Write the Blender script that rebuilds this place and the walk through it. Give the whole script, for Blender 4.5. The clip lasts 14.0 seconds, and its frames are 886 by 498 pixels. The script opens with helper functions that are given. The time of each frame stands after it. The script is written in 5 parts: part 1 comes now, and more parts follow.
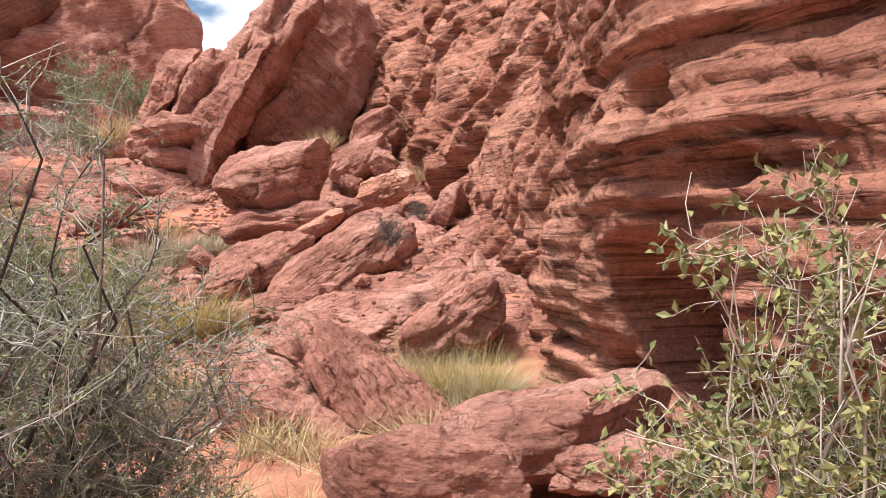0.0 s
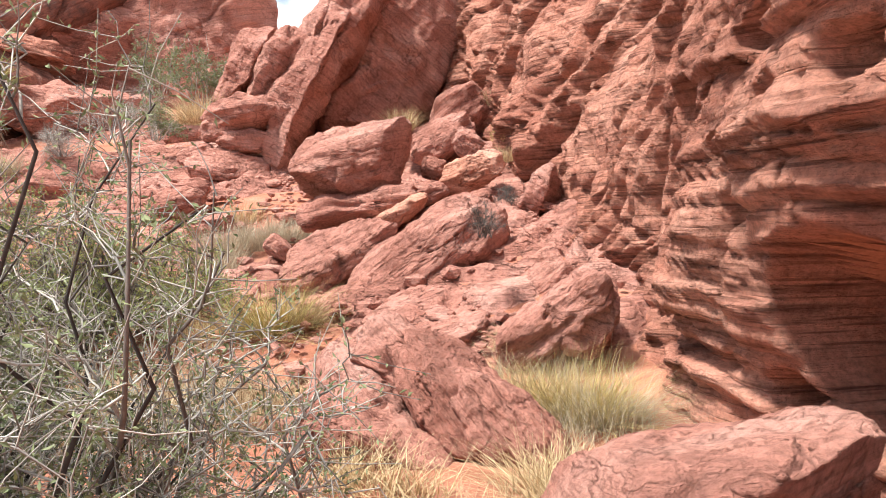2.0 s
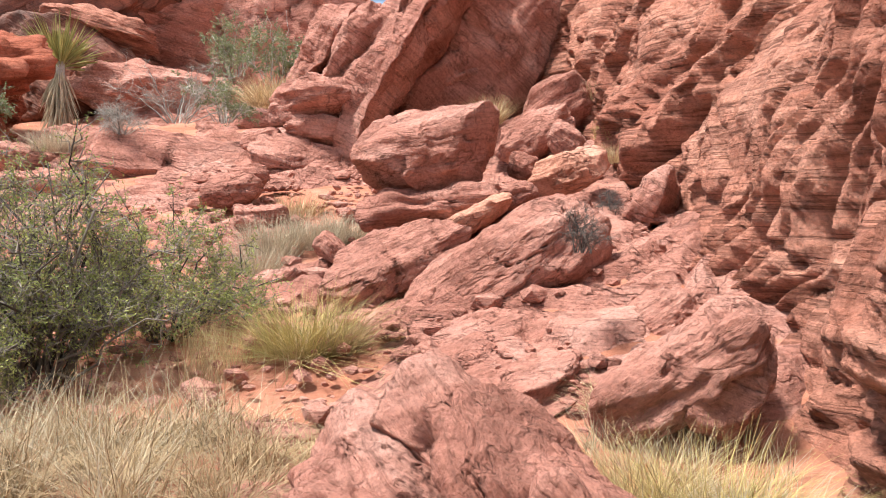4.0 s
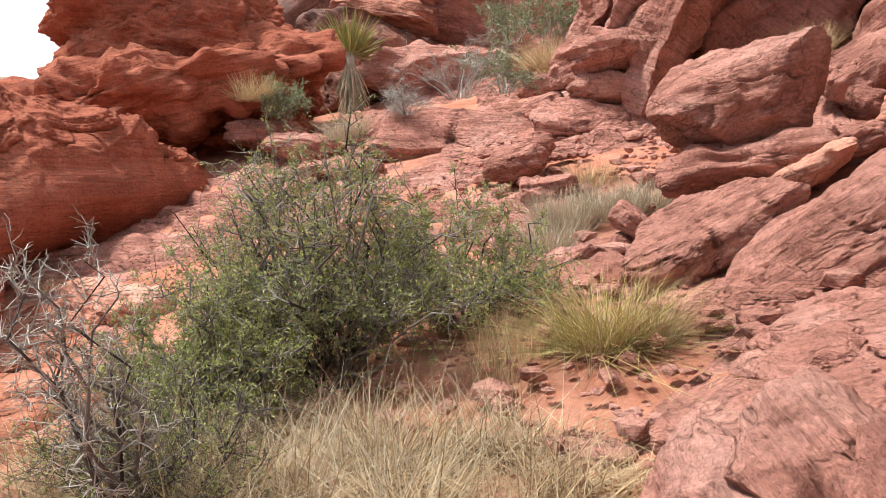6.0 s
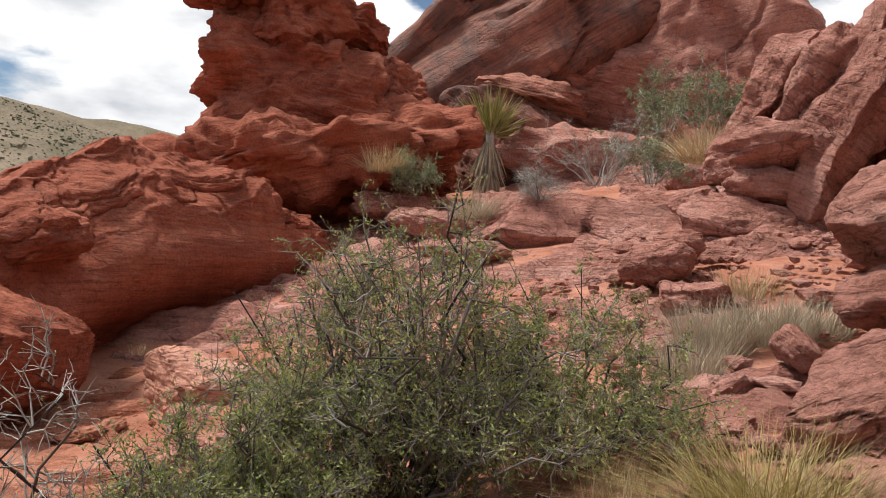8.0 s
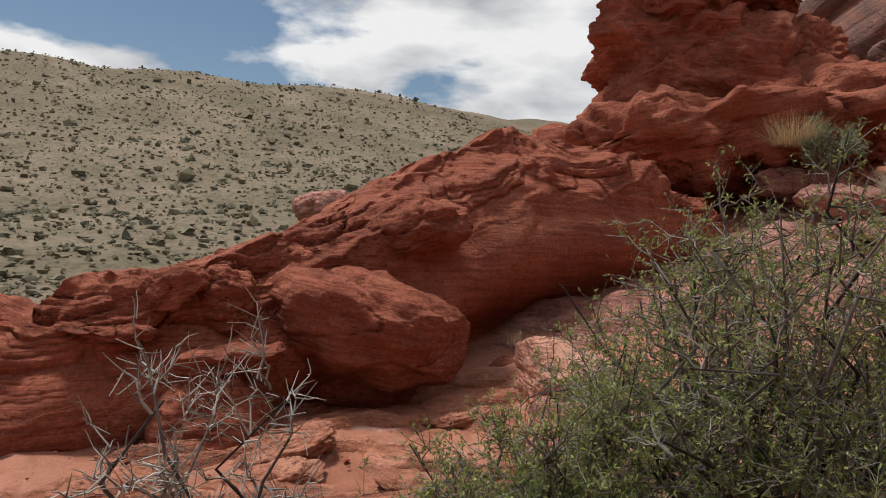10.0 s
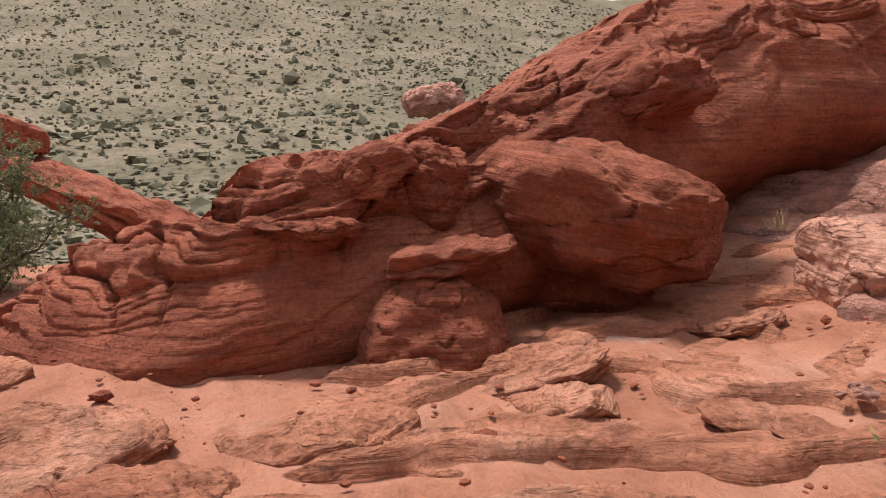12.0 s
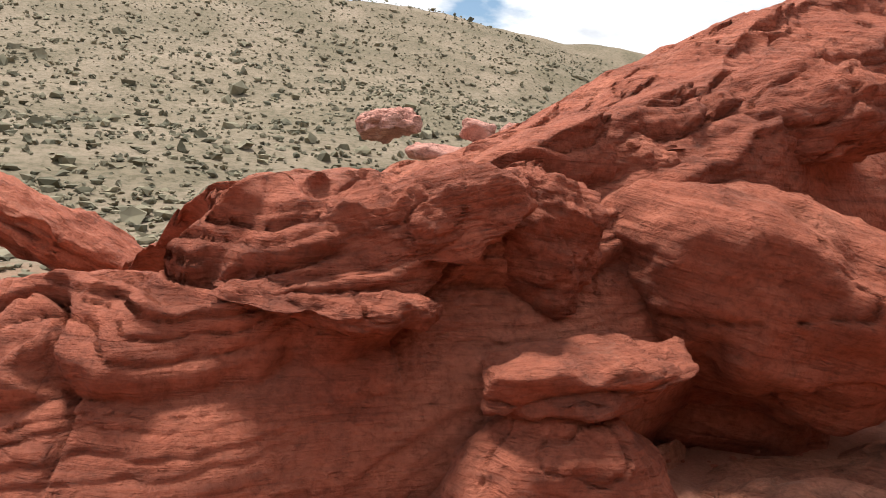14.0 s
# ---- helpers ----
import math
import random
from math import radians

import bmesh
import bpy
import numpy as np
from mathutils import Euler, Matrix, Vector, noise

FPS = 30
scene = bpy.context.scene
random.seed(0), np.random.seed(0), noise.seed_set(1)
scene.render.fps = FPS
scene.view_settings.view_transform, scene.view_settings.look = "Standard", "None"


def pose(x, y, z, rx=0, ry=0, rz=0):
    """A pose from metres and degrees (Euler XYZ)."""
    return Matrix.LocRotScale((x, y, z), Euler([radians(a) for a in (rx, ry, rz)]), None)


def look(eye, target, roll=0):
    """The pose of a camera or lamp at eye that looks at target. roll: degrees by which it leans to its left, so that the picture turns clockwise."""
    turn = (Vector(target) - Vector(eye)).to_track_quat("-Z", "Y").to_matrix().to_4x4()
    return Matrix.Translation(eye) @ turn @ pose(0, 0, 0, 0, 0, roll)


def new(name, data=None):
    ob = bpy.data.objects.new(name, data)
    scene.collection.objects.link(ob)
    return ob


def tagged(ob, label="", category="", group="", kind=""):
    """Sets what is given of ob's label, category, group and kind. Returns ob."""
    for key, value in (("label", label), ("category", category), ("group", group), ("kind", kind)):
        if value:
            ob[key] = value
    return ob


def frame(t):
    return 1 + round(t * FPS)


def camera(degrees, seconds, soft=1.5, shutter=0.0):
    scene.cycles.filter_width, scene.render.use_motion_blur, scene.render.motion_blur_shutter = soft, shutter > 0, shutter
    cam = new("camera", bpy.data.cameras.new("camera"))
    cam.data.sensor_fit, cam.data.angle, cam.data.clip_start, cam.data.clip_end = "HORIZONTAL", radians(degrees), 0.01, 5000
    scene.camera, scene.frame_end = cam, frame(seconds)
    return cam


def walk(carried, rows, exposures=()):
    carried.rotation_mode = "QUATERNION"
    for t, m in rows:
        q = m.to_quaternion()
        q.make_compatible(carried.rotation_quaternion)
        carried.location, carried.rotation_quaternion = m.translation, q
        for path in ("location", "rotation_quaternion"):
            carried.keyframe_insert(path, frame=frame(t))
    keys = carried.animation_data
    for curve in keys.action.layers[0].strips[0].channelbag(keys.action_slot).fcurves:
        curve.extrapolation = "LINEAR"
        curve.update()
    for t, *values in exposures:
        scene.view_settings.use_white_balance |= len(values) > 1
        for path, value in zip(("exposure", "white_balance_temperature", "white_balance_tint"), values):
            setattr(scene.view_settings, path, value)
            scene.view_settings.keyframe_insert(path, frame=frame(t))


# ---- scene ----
FOV = 57.7
cam = camera(FOV, 14.0, soft=1.0)
walk(cam, [
    (0.0, pose(0.001, 0.000, 1.501, 89.00, 1.65, -0.00)),
    (0.5, pose(-0.083, 0.533, 1.477, 87.76, 0.57, -5.07)),
    (1.0, pose(-0.155, 0.766, 1.489, 86.97, 0.03, -3.71)),
    (1.5, pose(-0.253, 0.660, 1.511, 87.05, 0.42, 2.50)),
    (2.0, pose(-0.262, 0.917, 1.609, 87.67, 1.96, 5.16)),
    (4.5, pose(-0.522, 3.299, 1.558, 88.12, -2.45, 14.26)),
    (5.0, pose(-0.759, 3.597, 1.571, 86.28, 0.72, 20.64)),
    (5.5, pose(-0.864, 3.727, 1.611, 86.02, 3.17, 27.39)),
    (6.0, pose(-0.856, 3.809, 1.597, 86.04, 2.48, 31.56)),
    (6.5, pose(-0.907, 3.911, 1.630, 86.56, 1.02, 34.26)),
    (7.0, pose(-1.003, 4.113, 1.700, 89.13, -0.66, 36.66)),
    (9.5, pose(-1.825, 5.669, 1.758, 92.71, -4.00, 57.81)),
    (10.0, pose(-1.724, 5.653, 1.754, 89.54, -2.16, 70.16)),
    (10.5, pose(-1.901, 5.512, 1.678, 86.73, -1.27, 79.06)),
    (11.0, pose(-2.416, 5.240, 1.598, 84.38, -1.23, 81.49)),
    (11.5, pose(-2.982, 5.096, 1.518, 82.66, -0.70, 81.35)),
    (12.0, pose(-3.681, 5.000, 1.477, 82.06, 0.47, 77.14)),
    (12.5, pose(-4.396, 4.976, 1.437, 81.45, 0.92, 71.07)),
    (13.0, pose(-5.103, 5.013, 1.422, 82.43, -1.32, 68.88)),
    (13.5, pose(-5.811, 4.911, 1.406, 84.26, -3.71, 69.84)),
    (14.0, pose(-6.422, 4.747, 1.415, 84.23, -4.40, 72.99)),
], exposures=[(0.0, 0.55), (1.5, 0.87), (5.0, 0.8), (6.0, 0.6), (6.5, 0.4), (7.2, 0.15), (9.5, -0.4), (10.5, -0.55), (11.0, -0.55), (11.5, -0.1), (12.3, 0.05), (13.0, 0.3), (14.0, 0.35)])

# ---- light: thin bright cloud, sun behind it ----
SUN_AZ, SUN_EL = 124.0, 65.0       # degrees left of +y, degrees up
world = bpy.data.worlds.new("sky")
scene.world = world
world.use_nodes = True
wn, wl = world.node_tree.nodes, world.node_tree.links
wn.clear()
w_out = wn.new("ShaderNodeOutputWorld")
w_bg = wn.new("ShaderNodeBackground")
w_bg.inputs["Strength"].default_value = 0.09
w_sky = wn.new("ShaderNodeTexSky")
w_sky.sky_type = "NISHITA"
w_sky.sun_disc = False
w_sky.sun_elevation = radians(SUN_EL)
w_sky.sun_rotation = radians(-SUN_AZ)
w_sky.air_density = 1.1
w_sky.dust_density = 0.2
w_sky.ozone_density = 2.5
w_co = wn.new("ShaderNodeTexCoord")
w_map = wn.new("ShaderNodeMapping")
w_map.inputs["Scale"].default_value = (1.0, 1.0, 2.6)
w_map.inputs["Location"].default_value = (3.1, 0.6, 0.35)
w_n = wn.new("ShaderNodeTexNoise")
w_n.inputs["Scale"].default_value = 2.3
w_n.inputs["Detail"].default_value = 11.0
w_n.inputs["Roughness"].default_value = 0.52
w_r = wn.new("ShaderNodeValToRGB")
w_r.color_ramp.elements[0].position = 0.45
w_r.color_ramp.elements[1].position = 0.495
w_n2 = wn.new("ShaderNodeTexNoise")
w_n2.inputs["Scale"].default_value = 5.5
w_n2.inputs["Detail"].default_value = 6.0
w_r2 = wn.new("ShaderNodeValToRGB")
w_r2.color_ramp.elements[0].position = 0.36
w_r2.color_ramp.elements[0].color = (6.5, 6.8, 7.4, 1)
w_r2.color_ramp.elements[1].position = 0.60
w_r2.color_ramp.elements[1].color = (13.5, 13.5, 13.5, 1)
w_mix = wn.new("ShaderNodeMix")
w_mix.data_type = "RGBA"
wl.new(w_co.outputs["Generated"], w_map.inputs["Vector"])
wl.new(w_map.outputs["Vector"], w_n.inputs["Vector"])
wl.new(w_map.outputs["Vector"], w_n2.inputs["Vector"])
wl.new(w_n.outputs["Fac"], w_r.inputs["Fac"])
wl.new(w_n2.outputs["Fac"], w_r2.inputs["Fac"])
wl.new(w_r.outputs["Color"], w_mix.inputs[0])
wl.new(w_sky.outputs["Color"], w_mix.inputs[6])
wl.new(w_r2.outputs["Color"], w_mix.inputs[7])
wl.new(w_mix.outputs[2], w_bg.inputs["Color"])
wl.new(w_bg.outputs["Background"], w_out.inputs["Surface"])
sun_data = bpy.data.lights.new("sun", "SUN")
sun_data.energy, sun_data.angle, sun_data.color = 5.0, radians(10), (1.0, 0.95, 0.88)
sun = new("sun", sun_data)
sun_dir = Vector((-math.sin(radians(SUN_AZ)) * math.cos(radians(SUN_EL)), math.cos(radians(SUN_AZ)) * math.cos(radians(SUN_EL)), math.sin(radians(SUN_EL))))
sun.matrix_world = look(sun_dir * 50, (0, 0, 0))


# ---- materials ----
def node_mat(name):
    m = bpy.data.materials.new(name)
    m.use_nodes = True
    n, l = m.node_tree.nodes, m.node_tree.links
    return m, n, l, n["Principled BSDF"]


def ramp(n, stops):
    r = n.new("ShaderNodeValToRGB")
    e = r.color_ramp.elements
    e[0].position, e[0].color = stops[0][0], (*stops[0][1], 1)
    e[1].position, e[1].color = stops[-1][0], (*stops[-1][1], 1)
    for p, c in stops[1:-1]:
        k = e.new(p)
        k.color = (*c, 1)
    return r


def tex(n, l, vec, kind, scale, detail=6.0, rough=0.6, distort=0.0, stretch=None, turn=(0, 0, 0)):
    if stretch:
        mp = n.new("ShaderNodeMapping")
        mp.inputs["Scale"].default_value = stretch
        mp.inputs["Rotation"].default_value = [radians(a) for a in turn]
        l.new(vec, mp.inputs["Vector"])
        vec = mp.outputs["Vector"]
    t = n.new(kind)
    t.inputs["Scale"].default_value = scale
    if kind == "ShaderNodeTexNoise":
        t.inputs["Detail"].default_value, t.inputs["Roughness"].default_value, t.inputs["Distortion"].default_value = detail, rough, distort
    l.new(vec, t.inputs["Vector"])
    return t


def mixed(n, l, mode, fac, a, b):
    m = n.new("ShaderNodeMix")
    m.data_type, m.blend_type = "RGBA", mode
    for slot, v in ((0, fac), (6, a), (7, b)):
        if isinstance(v, (int, float)):
            m.inputs[slot].default_value = v
        elif isinstance(v, tuple):
            m.inputs[slot].default_value = (*v, 1)
        else:
            l.new(v, m.inputs[slot])
    return m.outputs[2]


def rock_mat(name, dark, mid, light, bed=(0, 0, 0), band=1.0, varnish=0.0, pale=0.2, bump=0.6, joints=0.45):
    """Layered sandstone: broad tone, bedding bands, grain, desert varnish and bleached patches."""
    m, n, l, p = node_mat(name)
    shift = n.new("ShaderNodeVectorMath")
    shift.operation = "MULTIPLY_ADD"
    l.new(n.new("ShaderNodeObjectInfo").outputs["Random"], shift.inputs[0])
    shift.inputs[1].default_value = (31.0, 17.0, 23.0)
    l.new(n.new("ShaderNodeTexCoord").outputs["Object"], shift.inputs[2])
    pos = shift.outputs["Vector"]
    broad = tex(n, l, pos, "ShaderNodeTexNoise", 0.7, 7, 0.62, 0.6)
    r0 = ramp(n, [(0.30, dark), (0.5, mid), (0.72, light)])
    l.new(broad.outputs["Fac"], r0.inputs["Fac"])
    beds = tex(n, l, pos, "ShaderNodeTexNoise", 1.0, 5, 0.6, 0.25, (0.9, 0.9, 15.0), bed)
    rb = ramp(n, [(0.36, (0.50, 0.45, 0.43)), (0.47, (1, 1, 1)), (0.66, (1.28, 1.26, 1.24))])
    l.new(beds.outputs["Fac"], rb.inputs["Fac"])
    col = mixed(n, l, "MULTIPLY", min(1.0, 0.95 * band), r0.outputs["Color"], rb.outputs["Color"])
    part = tex(n, l, pos, "ShaderNodeTexNoise", 1.0, 4, 0.55, 0.3, (1.1, 1.1, 34.0), bed)
    rq = ramp(n, [(0.36, (0.36, 0.31, 0.29)), (0.43, (1, 1, 1))])
    l.new(part.outputs["Fac"], rq.inputs["Fac"])
    col = mixed(n, l, "MULTIPLY", min(1.0, 0.75 * band), col, rq.outputs["Color"])
    grain = tex(n, l, pos, "ShaderNodeTexNoise", 24, 6, 0.72)
    rg = ramp(n, [(0.32, (0.52, 0.49, 0.47)), (0.5, (1, 1, 1)), (0.68, (1.3, 1.3, 1.3))])
    l.new(grain.outputs["Fac"], rg.inputs["Fac"])
    col = mixed(n, l, "MULTIPLY", 0.7, col, rg.outputs["Color"])
    patch = tex(n, l, pos, "ShaderNodeTexNoise", 1.9, 8, 0.66, 0.8)
    rp = ramp(n, [(0.62, (0, 0, 0)), (0.74, (pale, pale, pale))])
    l.new(patch.outputs["Fac"], rp.inputs["Fac"])
    col = mixed(n, l, "MIX", rp.outputs["Color"], col, (0.62, 0.40, 0.29))
    stain = tex(n, l, pos, "ShaderNodeTexNoise", 1.3, 9, 0.7, 0.5, (1, 1, 0.5))
    rv = ramp(n, [(0.57 - 0.12 * varnish, (0, 0, 0)), (0.70, (min(0.9, 0.25 + 0.6 * varnish),) * 3)])
    l.new(stain.outputs["Fac"], rv.inputs["Fac"])
    col = mixed(n, l, "MIX", rv.outputs["Color"], col, (0.085, 0.052, 0.045))
    joint = tex(n, l, pos, "ShaderNodeTexNoise", 1.1, 4, 0.55, 0.4, (1.0, 1.0, 1.8), (20, 35, 10))
    rj = ramp(n, [(0.482, (1, 1, 1)), (0.5, (0.32, 0.28, 0.27)), (0.518, (1, 1, 1))])
    l.new(joint.outputs["Fac"], rj.inputs["Fac"])
    col = mixed(n, l, "MULTIPLY", joints, col, rj.outputs["Color"])
    l.new(col, p.inputs["Base Color"])
    p.inputs["Roughness"].default_value = 0.9 - 0.22 * varnish
    p.inputs["Specular IOR Level"].default_value = 0.25
    fine = tex(n, l, pos, "ShaderNodeTexNoise", 9, 10, 0.68, 0.3)
    pits = tex(n, l, pos, "ShaderNodeTexVoronoi", 5.0)
    b1 = n.new("ShaderNodeBump")
    b1.inputs["Strength"].default_value, b1.inputs["Distance"].default_value = 0.8 * bump, 0.16
    l.new(beds.outputs["Fac"], b1.inputs["Height"])
    b2 = n.new("ShaderNodeBump")
    b2.inputs["Strength"].default_value, b2.inputs["Distance"].default_value = min(1.0, bump), 0.11
    l.new(fine.outputs["Fac"], b2.inputs["Height"])
    l.new(b1.outputs["Normal"], b2.inputs["Normal"])
    b3 = n.new("ShaderNodeBump")
    b3.inputs["Strength"].default_value, b3.inputs["Distance"].default_value = 0.18 * bump, 0.06
    l.new(pits.outputs["Distance"], b3.inputs["Height"])
    l.new(b2.outputs["Normal"], b3.inputs["Normal"])
    b4 = n.new("ShaderNodeBump")
    b4.inputs["Strength"].default_value, b4.inputs["Distance"].default_value = joints * 1.4, 0.06
    l.new(rj.outputs["Color"], b4.inputs["Height"])
    l.new(b3.outputs["Normal"], b4.inputs["Normal"])
    b5 = n.new("ShaderNodeBump")
    b5.inputs["Strength"].default_value, b5.inputs["Distance"].default_value = 0.7 * band, 0.05
    l.new(rq.outputs["Color"], b5.inputs["Height"])
    l.new(b4.outputs["Normal"], b5.inputs["Normal"])
    l.new(b5.outputs["Normal"], p.inputs["Normal"])
    return m


ROCK_A = rock_mat("red_sandstone", (0.34, 0.142, 0.105), (0.52, 0.245, 0.19), (0.66, 0.38, 0.315), (0, 5, 0), 0.42, bump=1.0)
ROCK_B = rock_mat("layered_sandstone", (0.33, 0.128, 0.088), (0.50, 0.222, 0.157), (0.64, 0.34, 0.255), (4, -10, 0), 1.0, 0.1, 0.15, 1.0, 0.2)
ROCK_W = rock_mat("deep_red_sandstone", (0.25, 0.072, 0.041), (0.36, 0.108, 0.062), (0.47, 0.17, 0.105), (0, 8, 20), 0.38, 0.15, 0.12, 0.8, 0.22)
ROCK_D = rock_mat("varnished_sandstone", (0.13, 0.06, 0.045), (0.27, 0.105, 0.07), (0.38, 0.15, 0.10), (0, -30, 0), 0.6, 1.3, 0.1)
ROCK_S = rock_mat("bedrock_floor", (0.34, 0.125, 0.075), (0.47, 0.195, 0.12), (0.58, 0.285, 0.195), (0, 3, 15), 0.6, 0.0, 0.3, 0.8, 0.2)
ROCK_H = rock_mat("hollow_sandstone", (0.40, 0.16, 0.10), (0.50, 0.22, 0.14), (0.58, 0.30, 0.21), (0, 0, 0), 0.06, 0.0, 0.2, 0.3, 0.08)
ROCK_P = rock_mat("pale_sandstone", (0.42, 0.19, 0.13), (0.56, 0.28, 0.20), (0.66, 0.41, 0.32), (0, 12, 0), 0.3, 0.0, 0.4)


def sand_mat():
    m, n, l, p = node_mat("red_sand")
    pos = n.new("ShaderNodeNewGeometry").outputs["Position"]
    a = tex(n, l, pos, "ShaderNodeTexNoise", 0.8, 8, 0.65, 0.5)
    r = ramp(n, [(0.3, (0.37, 0.145, 0.09)), (0.5, (0.47, 0.205, 0.135)), (0.68, (0.55, 0.28, 0.20))])
    l.new(a.outputs["Fac"], r.inputs["Fac"])
    g = tex(n, l, pos, "ShaderNodeTexNoise", 55, 5, 0.8)
    rg = ramp(n, [(0.3, (0.7, 0.68, 0.66)), (0.55, (1, 1, 1)), (0.75, (1.25, 1.25, 1.25))])
    l.new(g.outputs["Fac"], rg.inputs["Fac"])
    col = mixed(n, l, "MULTIPLY", 0.7, r.outputs["Color"], rg.outputs["Color"])
    beds = tex(n, l, pos, "ShaderNodeTexNoise", 1.0, 7, 0.66, 0.5, (1.4, 3.6, 5.0), (0, 0, 25))
    rbd = ramp(n, [(0.36, (0.62, 0.56, 0.53)), (0.5, (1, 1, 1)), (0.66, (1.15, 1.12, 1.1))])
    l.new(beds.outputs["Fac"], rbd.inputs["Fac"])
    col = mixed(n, l, "MULTIPLY", 0.55, col, rbd.outputs["Color"])
    # two whitish mineral stains in the hollow
    for cx, cy, cr in ((-9.15, 7.72, 0.22), (-8.45, 7.55, 0.24)):
        vd = n.new("ShaderNodeVectorMath")
        vd.operation = "DISTANCE"
        wob = mixed(n, l, "LINEAR_LIGHT", 0.5, pos, tex(n, l, pos, "ShaderNodeTexNoise", 2.5, 5, 0.7).outputs["Color"])
        l.new(wob, vd.inputs[0])
        vd.inputs[1].default_value = (cx, cy, -0.03)
        mr = n.new("ShaderNodeMapRange")
        mr.inputs[1].default_value, mr.inputs[2].default_value, mr.inputs[4].default_value = cr, 0.0, 0.7
        l.new(vd.outputs["Value"], mr.inputs[0])
        col = mixed(n, l, "MIX", mr.outputs[0], col, (0.66, 0.55, 0.49))
    # far off, the ground turns to grey-green gravel and scrub soil
    sx = n.new("ShaderNodeSeparateXYZ")
    l.new(pos, sx.inputs["Vector"])
    far = n.new("ShaderNodeMapRange")
    far.inputs[1].default_value, far.inputs[2].default_value = -24.0, -34.0
    l.new(sx.outputs["X"], far.inputs[0])
    h = tex(n, l, pos, "ShaderNodeTexNoise", 0.06, 9, 0.6, 0.4)
    rh = ramp(n, [(0.35, (0.15, 0.125, 0.083)), (0.5, (0.195, 0.157, 0.110)), (0.65, (0.26, 0.205, 0.150))])
    l.new(h.outputs["Fac"], rh.inputs["Fac"])
    h2 = tex(n, l, pos, "ShaderNodeTexNoise", 1.4, 8, 0.75)
    rh2 = ramp(n, [(0.38, (0.55, 0.58, 0.5)), (0.52, (1, 1, 1)), (0.7, (1.25, 1.22, 1.18))])
    l.new(h2.outputs["Fac"], rh2.inputs["Fac"])
    hc = mixed(n, l, "MULTIPLY", 0.9, rh.outputs["Color"], rh2.outputs["Color"])
    col = mixed(n, l, "MIX", far.outputs[0], col, hc)
    l.new(col, p.inputs["Base Color"])
    p.inputs["Roughness"].default_value = 0.95
    p.inputs["Specular IOR Level"].default_value = 0.15
    f = tex(n, l, pos, "ShaderNodeTexNoise", 14, 10, 0.72)
    b = n.new("ShaderNodeBump")
    b.inputs["Strength"].default_value, b.inputs["Distance"].default_value = 0.7, 0.07
    l.new(f.outputs["Fac"], b.inputs["Height"])
    bb = n.new("ShaderNodeBump")
    bb.inputs["Strength"].default_value, bb.inputs["Distance"].default_value = 0.6, 0.07
    l.new(beds.outputs["Fac"], bb.inputs["Height"])
    l.new(b.outputs["Normal"], bb.inputs["Normal"])
    l.new(bb.outputs["Normal"], p.inputs["Normal"])
    return m


def plant_mat(name, c0, c1, rough=0.7, scale=9.0, through_light=0.15):
    m, n, l, p = node_mat(name)
    geo = n.new("ShaderNodeNewGeometry")
    r = ramp(n, [(0.0, c0), (1.0, c1)])
    l.new(geo.outputs["Random Per Island"], r.inputs["Fac"])
    t = tex(n, l, geo.outputs["Position"], "ShaderNodeTexNoise", scale, 3)
    rt = ramp(n, [(0.3, (0.7, 0.7, 0.7)), (0.7, (1.25, 1.25, 1.2))])
    l.new(t.outputs["Fac"], rt.inputs["Fac"])
    l.new(mixed(n, l, "MULTIPLY", 0.8, r.outputs["Color"], rt.outputs["Color"]), p.inputs["Base Color"])
    p.inputs["Roughness"].default_value = rough
    p.inputs["Specular IOR Level"].default_value = 0.25
    if through_light:
        tr = n.new("ShaderNodeBsdfTranslucent")
        l.new(r.outputs["Color"], tr.inputs["Color"])
        mx = n.new("ShaderNodeMixShader")
        mx.inputs[0].default_value = through_light
        l.new(p.outputs[0], mx.inputs[1])
        l.new(tr.outputs[0], mx.inputs[2])
        l.new(mx.outputs[0], n["Material Output"].inputs["Surface"])
    return m


SAND = sand_mat()
BARK_GREY = plant_mat("grey_bark", (0.16, 0.145, 0.135), (0.58, 0.56, 0.52), 0.9, 20, 0)
BARK_DARK = plant_mat("dark_bark", (0.05, 0.042, 0.04), (0.20, 0.175, 0.16), 0.9, 20, 0)
BARK_BROWN = plant_mat("brown_grey_bark", (0.09, 0.08, 0.07), (0.32, 0.29, 0.26), 0.9, 20, 0)
BARK_PALE = plant_mat("pale_bark", (0.42, 0.36, 0.31), (0.62, 0.55, 0.49), 0.9, 20, 0)
LEAF_GREEN = plant_mat("green_leaf", (0.17, 0.22, 0.065), (0.43, 0.46, 0.17), through_light=0.3)
LEAF_GREY = plant_mat("grey_green_leaf", (0.15, 0.19, 0.09), (0.30, 0.34, 0.19))
LEAF_OLIVE = plant_mat("olive_leaf", (0.13, 0.155, 0.07), (0.36, 0.34, 0.15))
STRAW = plant_mat("dry_straw", (0.36, 0.26, 0.14), (0.68, 0.55, 0.35))
STRAW_BROWN = plant_mat("brown_straw", (0.22, 0.15, 0.085), (0.52, 0.40, 0.25))
STRAW_GREY = plant_mat("grey_straw", (0.36, 0.31, 0.23), (0.58, 0.51, 0.39))
GRASS_OLIVE = plant_mat("olive_straw", (0.27, 0.24, 0.09), (0.60, 0.47, 0.21))
YUCCA_GREEN = plant_mat("yucca_leaf", (0.22, 0.21, 0.07), (0.44, 0.40, 0.16))
